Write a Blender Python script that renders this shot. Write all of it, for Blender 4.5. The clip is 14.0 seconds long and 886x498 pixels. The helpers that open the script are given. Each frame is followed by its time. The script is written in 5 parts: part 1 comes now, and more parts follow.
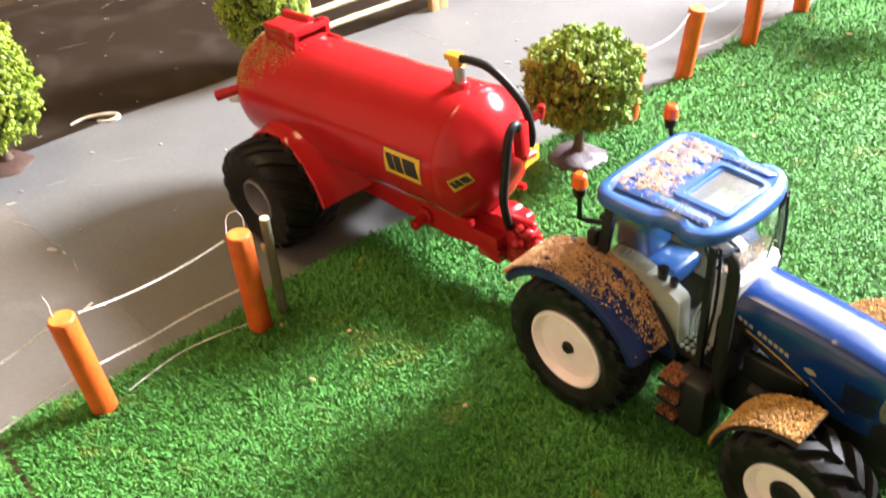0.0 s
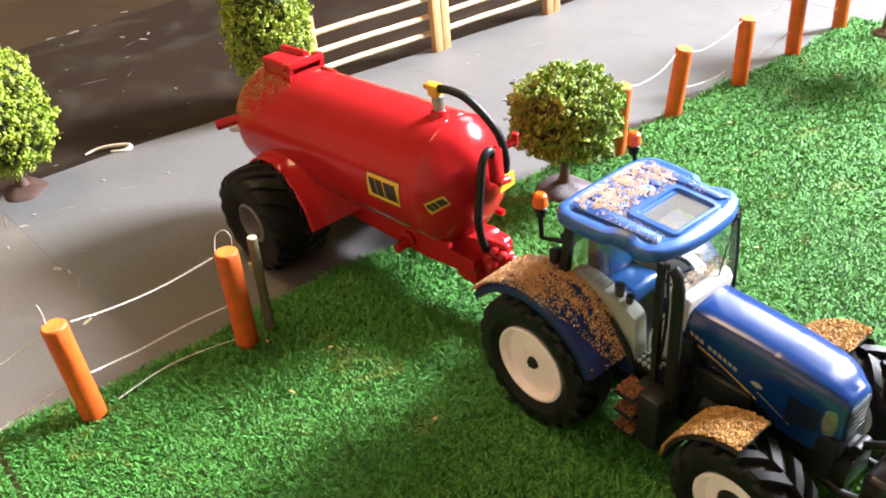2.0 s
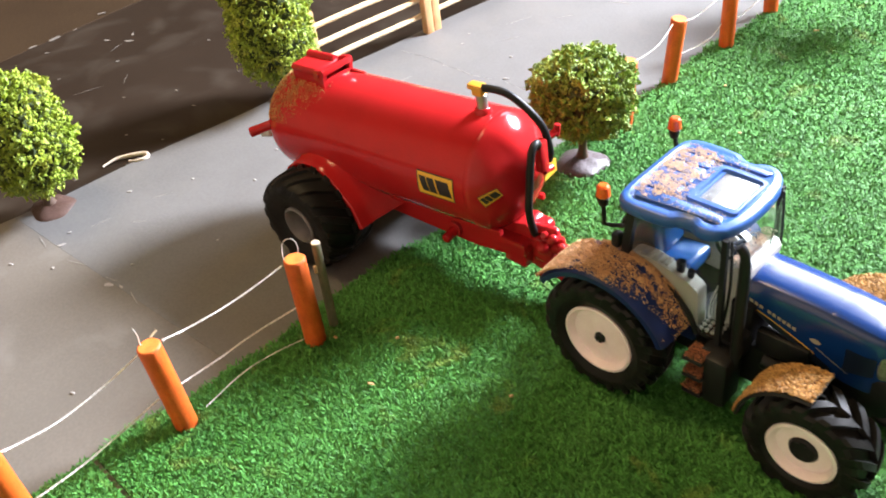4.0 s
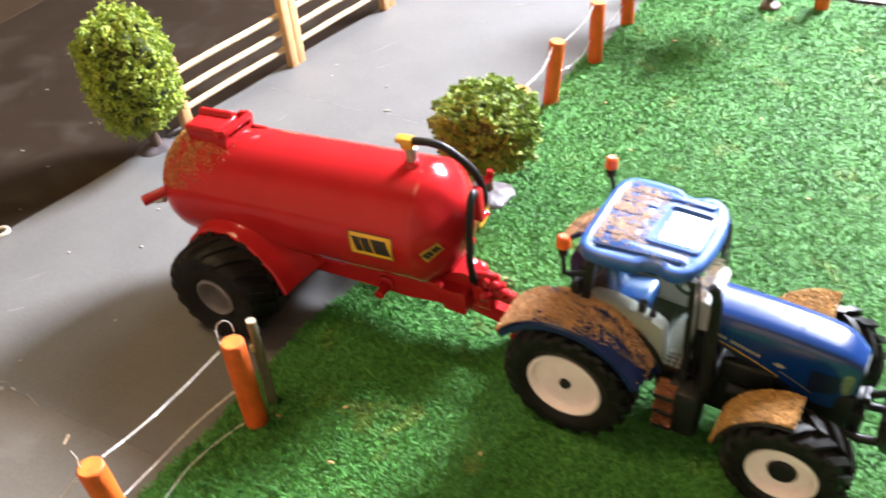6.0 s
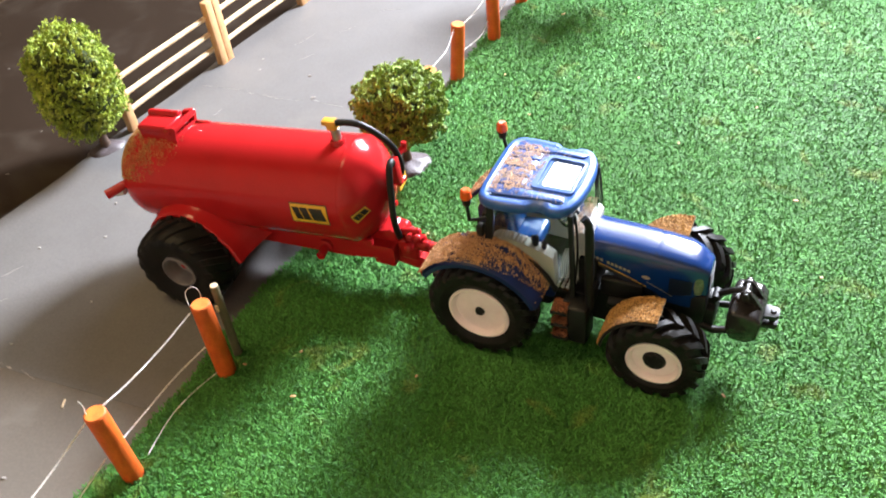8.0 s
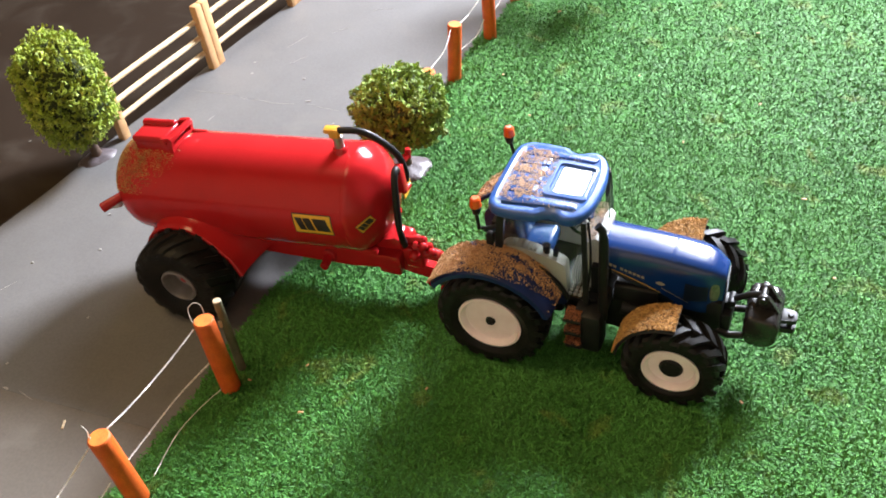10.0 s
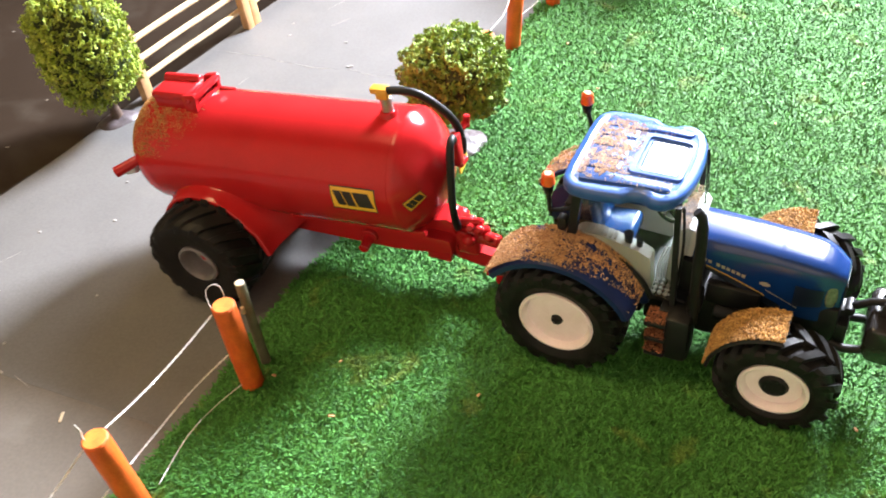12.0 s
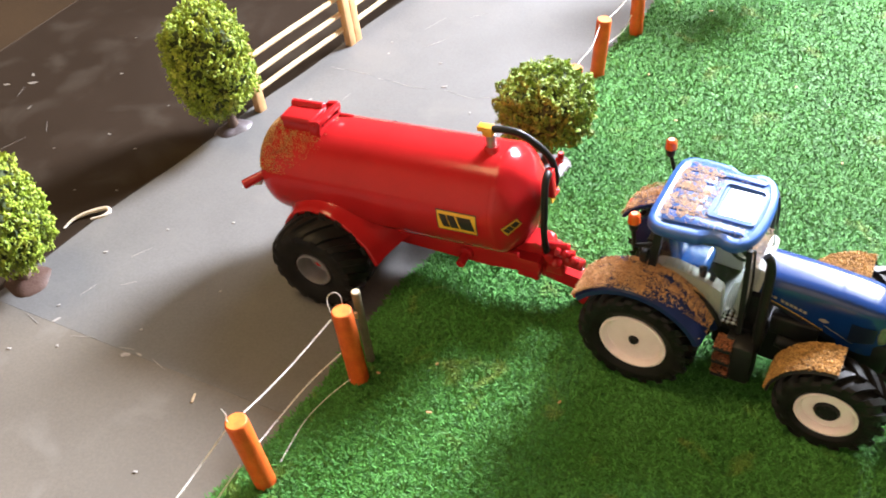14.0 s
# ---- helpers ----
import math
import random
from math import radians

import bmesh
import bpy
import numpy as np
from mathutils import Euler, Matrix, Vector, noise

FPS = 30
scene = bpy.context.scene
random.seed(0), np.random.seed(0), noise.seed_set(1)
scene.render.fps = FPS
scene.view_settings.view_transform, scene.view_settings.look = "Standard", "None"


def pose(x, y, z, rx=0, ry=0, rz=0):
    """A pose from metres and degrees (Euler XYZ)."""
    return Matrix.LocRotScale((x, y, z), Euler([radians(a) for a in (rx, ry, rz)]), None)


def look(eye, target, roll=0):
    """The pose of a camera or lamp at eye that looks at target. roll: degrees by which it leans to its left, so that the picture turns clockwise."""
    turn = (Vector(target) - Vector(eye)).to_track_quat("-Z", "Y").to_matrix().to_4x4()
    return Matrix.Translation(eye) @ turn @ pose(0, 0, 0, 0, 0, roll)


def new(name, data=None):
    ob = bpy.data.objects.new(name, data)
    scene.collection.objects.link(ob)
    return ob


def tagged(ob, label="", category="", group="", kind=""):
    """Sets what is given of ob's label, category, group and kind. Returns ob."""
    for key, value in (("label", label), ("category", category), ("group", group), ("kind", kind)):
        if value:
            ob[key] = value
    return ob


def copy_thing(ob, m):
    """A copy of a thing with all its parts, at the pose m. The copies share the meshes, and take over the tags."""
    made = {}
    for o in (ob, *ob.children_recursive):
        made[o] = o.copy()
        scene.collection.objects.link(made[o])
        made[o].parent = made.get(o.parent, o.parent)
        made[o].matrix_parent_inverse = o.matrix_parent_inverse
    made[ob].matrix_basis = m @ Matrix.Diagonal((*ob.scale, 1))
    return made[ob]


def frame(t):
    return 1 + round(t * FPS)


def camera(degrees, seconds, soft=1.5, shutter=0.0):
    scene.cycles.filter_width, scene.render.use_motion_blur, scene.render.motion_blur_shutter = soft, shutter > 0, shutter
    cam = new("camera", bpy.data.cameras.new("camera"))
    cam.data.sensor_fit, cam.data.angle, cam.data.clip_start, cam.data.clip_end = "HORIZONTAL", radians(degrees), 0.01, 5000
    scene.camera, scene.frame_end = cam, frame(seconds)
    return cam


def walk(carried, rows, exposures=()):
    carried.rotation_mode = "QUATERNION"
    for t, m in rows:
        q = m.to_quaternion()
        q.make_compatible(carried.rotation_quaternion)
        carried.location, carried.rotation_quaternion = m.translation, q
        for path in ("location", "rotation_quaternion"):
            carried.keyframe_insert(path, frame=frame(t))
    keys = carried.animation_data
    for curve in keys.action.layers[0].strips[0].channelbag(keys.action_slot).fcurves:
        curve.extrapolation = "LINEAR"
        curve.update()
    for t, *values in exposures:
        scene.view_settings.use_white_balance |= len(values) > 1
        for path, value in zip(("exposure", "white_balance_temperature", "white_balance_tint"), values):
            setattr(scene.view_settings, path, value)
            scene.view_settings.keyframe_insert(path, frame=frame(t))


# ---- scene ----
cam = camera(53.1, 14.0, 1.8, 0.3)
PATH = [
    (0, (0.136, -0.21, 0.246), (-1.034, 0.85, -0.982), -4.9),
    (0.5, (0.135, -0.213, 0.259), (-1.102, 0.864, -0.885), -5.1),
    (1, (0.132, -0.203, 0.249), (-1.111, 0.866, -0.896), -5.6),
    (1.5, (0.144, -0.201, 0.244), (-1.11, 0.856, -0.9), -5.5),
    (2, (0.164, -0.208, 0.245), (-1.094, 0.853, -0.892), -5.2),
    (2.5, (0.185, -0.204, 0.23), (-1.075, 0.847, -0.913), -4.4),
    (3, (0.211, -0.202, 0.244), (-1.049, 0.842, -0.906), -9.2),
    (3.5, (0.197, -0.238, 0.271), (-1.024, 0.781, -0.943), -10.2),
    (3.7, (0.174, -0.245, 0.274), (-1.013, 0.803, -0.947), -9.3),
    (5.8, (0.066, -0.248, 0.288), (-0.78, 1.046, -0.98), -5.9),
    (6, (0.084, -0.253, 0.292), (-0.718, 1.066, -0.979), -5.4),
    (6.5, (0.116, -0.269, 0.301), (-0.603, 1.076, -0.994), -5.3),
    (7, (0.11, -0.288, 0.31), (-0.591, 1.047, -1.004), -6.9),
    (7.5, (0.119, -0.297, 0.316), (-0.564, 1.039, -1.006), -6.8),
    (8, (0.121, -0.304, 0.331), (-0.552, 1.037, -0.991), -7.7),
    (8.2, (0.118, -0.304, 0.341), (-0.551, 1.037, -0.984), -8.6),
    (10.3, (0.101, -0.292, 0.326), (-0.538, 1.051, -1.012), -8.1),
    (10.5, (0.095, -0.288, 0.322), (-0.546, 1.052, -1.017), -7.9),
    (11, (0.08, -0.289, 0.311), (-0.546, 1.056, -1.031), -6.5),
    (11.5, (0.069, -0.286, 0.303), (-0.568, 1.052, -1.04), -6.6),
    (12, (0.076, -0.262, 0.29), (-0.622, 1.041, -1.057), -7.7),
    (12.5, (0.135, -0.238, 0.281), (-0.584, 1.039, -1.081), -8.1),
    (13, (0.138, -0.28, 0.309), (-0.579, 1.003, -1.047), -6.4),
    (13.5, (0.109, -0.287, 0.33), (-0.712, 0.938, -1.021), -8.5),
    (14, (0.073, -0.291, 0.336), (-0.725, 0.941, -1.023), -8.0),
]
EXPOSURE = [(t, stops, kelvin, 10) for t, stops, kelvin in (
    (0.0, 0.3, 6850), (0.5, 0.22, 7000), (1.0, 0.04, 6850), (2.0, 0.03, 6700), (2.5, 0.07, 6650), (3.5, 0.02, 6500), (6.0, 0.03, 6500), (6.5, -0.15, 6480),
    (7.0, -0.11, 6480), (8.0, -0.15, 6530), (10.5, -0.38, 6500), (11.0, -0.37, 6420), (11.5, 0.0, 6500), (12.0, 0.2, 6550), (12.5, 0.15, 6550), (13.5, 0.16, 6550), (14.0, 0.06, 6550))]
walk(cam, [(t, look(eye, target, roll)) for t, eye, target, roll in PATH], EXPOSURE)

# ---- world and light ----
world = bpy.data.worlds.new("sky")
scene.world = world
world.use_nodes = True
wn = world.node_tree.nodes
sky = wn.new("ShaderNodeTexSky")
sky.sky_type, sky.sun_disc = "NISHITA", False
sky.sun_elevation, sky.sun_rotation = radians(39), radians(0)
wn["Background"].inputs["Strength"].default_value = 0.08
world.node_tree.links.new(sky.outputs["Color"], wn["Background"].inputs["Color"])

MM = 0.001
WINDOW_Y = 1.12
# each window: middle x and z, width, height, watts; the second is added for sheen
# second opening is unseen: its dim lamp gives the sunroof a pale reflection
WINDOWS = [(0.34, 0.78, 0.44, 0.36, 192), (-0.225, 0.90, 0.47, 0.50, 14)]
LAMP_X, LAMP_Y, LAMP_Z = -0.85, -0.20, 2.22

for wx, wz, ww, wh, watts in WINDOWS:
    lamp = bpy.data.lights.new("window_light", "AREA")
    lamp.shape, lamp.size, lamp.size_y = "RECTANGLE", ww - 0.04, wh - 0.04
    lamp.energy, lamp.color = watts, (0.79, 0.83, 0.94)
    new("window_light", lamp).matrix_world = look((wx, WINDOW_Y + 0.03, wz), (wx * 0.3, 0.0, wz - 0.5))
warm = bpy.data.lights.new("ceiling_light_glow", "AREA")
warm.shape, warm.size = "DISK", 0.80
warm.energy, warm.color = 26, (1.0, 0.72, 0.36)
new("ceiling_light_glow", warm).matrix_world = look((LAMP_X, LAMP_Y, LAMP_Z), (LAMP_X + 0.05, LAMP_Y, 0.0))


# ---- materials ----
def material(name, col, col2=None, rough=0.5, metal=0.0, fine=900.0, broad=35.0, bump=0.0, spec=0.5, mix=0.5,
             rough_var=0.1, island=0.0, per_object=0.0, coat=0.0, sheen=0.0, stain=None, lift=0.0):
    m = bpy.data.materials.new(name)
    m.use_nodes = True
    t = m.node_tree
    n, link = t.nodes, t.links.new
    b = n["Principled BSDF"]
    b.inputs["Metallic"].default_value = metal
    b.inputs["Specular IOR Level"].default_value = spec
    b.inputs["Coat Weight"].default_value = coat
    b.inputs["Coat Roughness"].default_value = 0.12
    b.inputs["Sheen Weight"].default_value = sheen
    col2 = col2 or tuple(c * 0.8 for c in col)
    co = n.new("ShaderNodeTexCoord")
    big = n.new("ShaderNodeTexNoise")
    big.inputs["Scale"].default_value, big.inputs["Detail"].default_value = broad, 4
    small = n.new("ShaderNodeTexNoise")
    small.inputs["Scale"].default_value, small.inputs["Detail"].default_value = fine, 3
    link(co.outputs["Object"], big.inputs["Vector"])
    link(co.outputs["Object"], small.inputs["Vector"])
    ave = n.new("ShaderNodeMath")
    ave.operation = "MULTIPLY_ADD"
    link(big.outputs["Fac"], ave.inputs[0])
    ave.inputs[1].default_value = 0.6
    part_small = n.new("ShaderNodeMath")
    part_small.operation = "MULTIPLY"
    part_small.inputs[1].default_value = 0.4
    link(small.outputs["Fac"], part_small.inputs[0])
    link(part_small.outputs[0], ave.inputs[2])
    fac = ave.outputs[0]
    ramp = n.new("ShaderNodeMapRange")
    ramp.inputs["From Min"].default_value, ramp.inputs["From Max"].default_value = 0.5 - 0.25 * mix, 0.5 + 0.25 * mix
    link(fac, ramp.inputs["Value"])
    mixer = n.new("ShaderNodeMix")
    mixer.data_type = "RGBA"
    link(ramp.outputs[0], mixer.inputs["Factor"])
    mixer.inputs["A"].default_value, mixer.inputs["B"].default_value = (*col, 1), (*col2, 1)
    out = mixer.outputs["Result"]
    if stain:
        # blotches of a third colour: (colour, scale, threshold, softness, strength)
        tint, scale, level, soft, strength = stain
        blot = n.new("ShaderNodeTexNoise")
        blot.inputs["Scale"].default_value, blot.inputs["Detail"].default_value, blot.inputs["Distortion"].default_value = scale, 5, 0.6
        link(co.outputs["Object"], blot.inputs["Vector"])
        cut = n.new("ShaderNodeMapRange")
        cut.inputs["From Min"].default_value, cut.inputs["From Max"].default_value = level, level + soft
        cut.inputs["To Max"].default_value = strength
        link(blot.outputs["Fac"], cut.inputs["Value"])
        over = n.new("ShaderNodeMix")
        over.data_type = "RGBA"
        link(cut.outputs[0], over.inputs["Factor"])
        link(out, over.inputs["A"])
        over.inputs["B"].default_value = (*tint, 1)
        out = over.outputs["Result"]
    if island or per_object:
        src = n.new("ShaderNodeNewGeometry").outputs["Random Per Island"] if island else n.new("ShaderNodeObjectInfo").outputs["Random"]
        span = island or per_object
        val = n.new("ShaderNodeMapRange")
        val.inputs["To Min"].default_value, val.inputs["To Max"].default_value = 1 - span, 1 + span
        link(src, val.inputs["Value"])
        hsv = n.new("ShaderNodeHueSaturation")
        link(val.outputs[0], hsv.inputs["Value"])
        link(out, hsv.inputs["Color"])
        out = hsv.outputs["Color"]
    link(out, b.inputs["Base Color"])
    rr = n.new("ShaderNodeMapRange")
    rr.inputs["To Min"].default_value, rr.inputs["To Max"].default_value = max(0.03, rough - rough_var), min(1, rough + rough_var)
    link(fac, rr.inputs["Value"])
    link(rr.outputs[0], b.inputs["Roughness"])
    if bump:
        bp = n.new("ShaderNodeBump")
        bp.inputs["Strength"].default_value, bp.inputs["Distance"].default_value = bump, 0.0006
        link(small.outputs["Fac"], bp.inputs["Height"])
        link(bp.outputs["Normal"], b.inputs["Normal"])
    if lift:
        # soft fibres shade partly like the pile they form
        blend = n.new("ShaderNodeMix")
        blend.data_type = "VECTOR"
        blend.inputs["Factor"].default_value = lift
        link(n.new("ShaderNodeNewGeometry").outputs["Normal"], blend.inputs["A"])
        blend.inputs["B"].default_value = (0, 0, 1)
        unit = n.new("ShaderNodeVectorMath")
        unit.operation = "NORMALIZE"
        link(blend.outputs["Result"], unit.inputs[0])
        link(unit.outputs[0], b.inputs["Normal"])
    return m


def glass(name, tint, gloss=0.5, haze=0.0, rim=0.7, rough=0.06):
    m = bpy.data.materials.new(name)
    m.use_nodes = True
    t = m.node_tree
    n, link = t.nodes, t.links.new
    n.remove(n["Principled BSDF"])
    clear, shine, both = n.new("ShaderNodeBsdfTransparent"), n.new("ShaderNodeBsdfGlossy"), n.new("ShaderNodeMixShader")
    clear.inputs["Color"].default_value = (*tint, 1)
    shine.inputs["Roughness"].default_value = rough
    edge, power, gain = n.new("ShaderNodeLayerWeight"), n.new("ShaderNodeMath"), n.new("ShaderNodeMath")
    power.operation, gain.operation = "POWER", "MULTIPLY_ADD"
    power.inputs[1].default_value, gain.inputs[1].default_value, gain.inputs[2].default_value = 2.5, rim, gloss
    edge.inputs["Blend"].default_value = 0.5
    link(edge.outputs["Facing"], power.inputs[0])
    link(power.outputs[0], gain.inputs[0])
    link(gain.outputs[0], both.inputs[0])
    link(clear.outputs[0], both.inputs[1])
    link(shine.outputs[0], both.inputs[2])
    # whitish diffuse share stands in for the milky reflection on the panes
    sheen_veil, veil_mix = n.new("ShaderNodeBsdfDiffuse"), n.new("ShaderNodeMixShader")
    sheen_veil.inputs["Color"].default_value = (0.75, 0.72, 0.66, 1)
    veil_mix.inputs[0].default_value = haze
    link(both.outputs[0], veil_mix.inputs[1])
    link(sheen_veil.outputs[0], veil_mix.inputs[2])
    link(veil_mix.outputs[0], n["Material Output"].inputs["Surface"])
    return m


M_RED = material("red_plastic", (0.40, 0.015, 0.017), (0.345, 0.012, 0.014), 0.14, fine=1500, broad=40, rough_var=0.05, bump=0.02, spec=0.25)
M_BLUE = material("blue_plastic", (0.004, 0.030, 0.135), (0.0035, 0.025, 0.115), 0.24, fine=1500, broad=60, rough_var=0.08, bump=0.05, coat=0.2)
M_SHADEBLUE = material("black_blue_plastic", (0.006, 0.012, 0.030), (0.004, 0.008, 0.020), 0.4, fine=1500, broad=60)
# lighter blue and pale blotches put the roof's broad sheen into its colour
M_ROOFSHEEN = material("sheen_blue_plastic", (0.016, 0.085, 0.31), (0.012, 0.068, 0.265), 0.4, fine=1500, broad=60, rough_var=0.1, bump=0.06, coat=0.12, spec=0.5, stain=((0.13, 0.18, 0.33), 70, 0.42, 0.3, 0.3))
# tractor blue darkened so the wings carry their shade in the colour
M_WINGSHADE = material("shaded_blue_plastic", (0.007, 0.017, 0.080), (0.005, 0.013, 0.064), 0.4, fine=1500, broad=60, spec=0.3)
M_BLACK = material("black_plastic", (0.007, 0.007, 0.008), (0.013, 0.013, 0.013), 0.45, fine=1500, broad=90, spec=0.25)
M_GLOSSBLACK = material("gloss_black_plastic", (0.014, 0.013, 0.013), (0.024, 0.022, 0.021), 0.24, fine=1500, broad=90, bump=0.05, spec=0.4)
M_RUBBER = material("tyre_rubber", (0.006, 0.006, 0.006), (0.013, 0.012, 0.011), 0.45, fine=2500, broad=120, bump=0.15, spec=0.16)
M_WHITE = material("white_rim", (0.90, 0.765, 0.775), (0.82, 0.68, 0.68), 0.42, fine=1800, broad=150)
M_GREYRIM = material("grey_rim", (0.19, 0.18, 0.18), (0.13, 0.12, 0.12), 0.5, fine=1800, broad=150)
M_GREY = material("grey_trim", (0.52, 0.50, 0.46), (0.43, 0.41, 0.375), 0.38, fine=1500, broad=90)
M_STEEL = material("dull_steel", (0.45, 0.44, 0.43), (0.32, 0.31, 0.30), 0.38, metal=0.9, fine=2000, broad=120)
M_YELLOW = material("yellow_print", (0.72, 0.42, 0.04), (0.66, 0.36, 0.03), 0.4)
M_ELBOW = material("amber_plastic", (0.66, 0.32, 0.03), (0.58, 0.26, 0.025), 0.4)
M_INK = material("black_print", (0.012, 0.012, 0.014), (0.02, 0.02, 0.02), 0.4)
M_CREAMPRINT = material("pale_print", (0.36, 0.33, 0.25), (0.27, 0.24, 0.17), 0.4)
M_AMBER = material("amber_lens", (0.78, 0.11, 0.008), (0.68, 0.08, 0.006), 0.3, coat=0.3)
M_LAMP = material("clear_headlamp", (0.16, 0.17, 0.12), (0.07, 0.075, 0.055), 0.15, fine=1800, broad=500, coat=0.6)
M_ORANGE = material("orange_stained_dowel", (0.62, 0.108, 0.008), (0.45, 0.070, 0.005), 0.6, fine=1300, broad=120, bump=0.2, per_object=0.12)
M_CUT = material("dowel_end", (0.72, 0.20, 0.025), (0.56, 0.13, 0.015), 0.7, fine=2200, broad=260, bump=0.3)
M_ROD = material("weathered_rod", (0.17, 0.15, 0.09), (0.10, 0.10, 0.06), 0.7, fine=1500, broad=150, bump=0.3)
M_CREAM = material("pale_cut_wood", (0.66, 0.55, 0.38), (0.55, 0.42, 0.26), 0.65, fine=1500, broad=160, bump=0.2)
M_FENCE = material("fence_wood", (0.60, 0.36, 0.17), (0.46, 0.25, 0.10), 0.6, fine=1400, broad=120, bump=0.25, per_object=0.12)
M_RAIL = material("rail_wood", (0.74, 0.58, 0.36), (0.60, 0.43, 0.24), 0.6, fine=1400, broad=120, bump=0.2, per_object=0.08)
M_STRING = material("twisted_wire", (0.82, 0.79, 0.74), (0.66, 0.63, 0.58), 0.35, metal=0.25, fine=3000, broad=500)
M_DUST = material("sawdust_flakes", (0.57, 0.345, 0.17), (0.37, 0.185, 0.08), 0.8, fine=2500, broad=300, island=0.38)
M_DUSTPALE = material("pale_sawdust_flakes", (0.80, 0.65, 0.51), (0.62, 0.46, 0.34), 0.8, fine=2500, broad=300, island=0.3)
M_CHAFF = material("golden_chaff", (0.46, 0.26, 0.075), (0.28, 0.14, 0.036), 0.75, fine=2500, broad=300, island=0.5)
M_ROAD = material("grey_road_paint", (0.140, 0.136, 0.132), (0.112, 0.108, 0.104), 0.5, fine=700, broad=14, bump=0.06, rough_var=0.10, spec=0.32, stain=((0.155, 0.146, 0.135), 24, 0.56, 0.16, 0.5))
# colour of the near road sheet, slightly warmer than M_ROAD
M_ROADNEAR = material("near_road_tan", (0.148, 0.132, 0.113), (0.118, 0.105, 0.090), 0.5, fine=700, broad=14, bump=0.06, rough_var=0.10, spec=0.32, stain=((0.185, 0.172, 0.156), 24, 0.56, 0.16, 0.5))
M_DARK = material("dark_board_paint", (0.0155, 0.010, 0.0065), (0.025, 0.0165, 0.011), 0.55, fine=500, broad=11, bump=0.1, mix=0.8, rough_var=0.14, spec=0.12, stain=((0.041, 0.032, 0.024), 26, 0.5, 0.2, 0.65))
M_BROWN = material("brown_board", (0.042, 0.027, 0.0155), (0.031, 0.020, 0.012), 0.5, fine=500, broad=9, bump=0.1, spec=0.06)
M_PINE = material("pine_batten", (0.50, 0.28, 0.10), (0.40, 0.2, 0.07), 0.55, fine=600, broad=30, bump=0.15)
M_FLECK = material("board_fleck", (0.20, 0.175, 0.15), (0.10, 0.088, 0.075), 0.6, fine=1800, broad=300)
M_SCUFF = material("white_scuff", (0.34, 0.32, 0.30), (0.24, 0.22, 0.20), 0.6, fine=1800, broad=300)
M_TURFBASE = material("turf_backing", (0.026, 0.105, 0.014), (0.038, 0.135, 0.02), 0.7, fine=900, broad=60, bump=0.4)
M_TURF = material("turf_fibre", (0.043, 0.163, 0.026), (0.076, 0.234, 0.050), 0.6, fine=600, broad=16, island=0.46, spec=0.16, rough_var=0.08, lift=0.48, stain=((0.22, 0.22, 0.045), 42, 0.60, 0.12, 0.45))
M_LEAF = material("tree_foam", (0.17, 0.25, 0.014), (0.31, 0.39, 0.034), 0.6, fine=500, broad=55, island=0.42, stain=((0.36, 0.38, 0.05), 60, 0.55, 0.1, 0.6))
M_LEAF2 = material("olive_tree_foam", (0.110, 0.190, 0.018), (0.225, 0.315, 0.038), 0.6, fine=500, broad=55, island=0.42, stain=((0.42, 0.53, 0.11), 70, 0.55, 0.1, 0.6))
# dark colour puts the shade between foliage clumps into the crown's core
M_GAPSHADE = material("gap_shade_foam", (0.024, 0.040, 0.007), (0.045, 0.06, 0.011), 0.8, fine=700, broad=120, bump=0.5)
M_BARK = material("model_bark", (0.060, 0.036, 0.024), (0.10, 0.06, 0.04), 0.5, fine=1300, broad=200, bump=0.4)
M_PLINTH = material("tree_plinth", (0.06, 0.042, 0.040), (0.105, 0.09, 0.096), 0.42, fine=800, broad=130, bump=0.4)
M_BROWNPLINTH = material("brown_plinth", (0.055, 0.028, 0.020), (0.085, 0.05, 0.04), 0.5, fine=800, broad=130, bump=0.4, spec=0.25)
M_WALL = material("wall_paint", (0.20, 0.15, 0.10), (0.18, 0.135, 0.09), 0.8, fine=90, broad=3, bump=0.05)
# lighter than M_WALL: the unseen wall behind the camera bounces fill light
M_FILLWALL = material("fill_wall_paint", (0.40, 0.30, 0.20), (0.37, 0.28, 0.185), 0.8, fine=90, broad=3, bump=0.05)
M_CEIL = material("ceiling_paint", (0.20, 0.155, 0.11), (0.18, 0.14, 0.10), 0.85, fine=90, broad=3)
M_FLOOR = material("floor_covering", (0.24, 0.17, 0.11), (0.19, 0.13, 0.085), 0.6, fine=120, broad=6, bump=0.1)
M_SEAT = material("blue_seat", (0.008, 0.058, 0.22), (0.007, 0.045, 0.17), 0.25, coat=0.1)
G_CAB = glass("cab_glazing", (0.94, 0.97, 0.95), 0.06, 0.008, 0.45)
G_ROOF = glass("sunroof_glazing", (0.88, 0.92, 0.88), 0.17, 0.10, 0.3, 0.12)


# ---- mesh helpers, all in millimetres ----
def bm_new():
    return bmesh.new()


def part(name, bm, mat, parent=None, label="", sharp=38):
    me = bpy.data.meshes.new(name)
    bmesh.ops.recalc_face_normals(bm, faces=bm.faces)
    bmesh.ops.scale(bm, vec=(MM, MM, MM), verts=bm.verts)
    bm.to_mesh(me)
    bm.free()
    me.materials.append(mat)
    for p in me.polygons:
        p.use_smooth = True
    me.set_sharp_from_angle(angle=radians(sharp))
    ob = new(name, me)
    if parent is not None:
        ob.parent = parent
    if label:
        tagged(ob, label)
    return ob


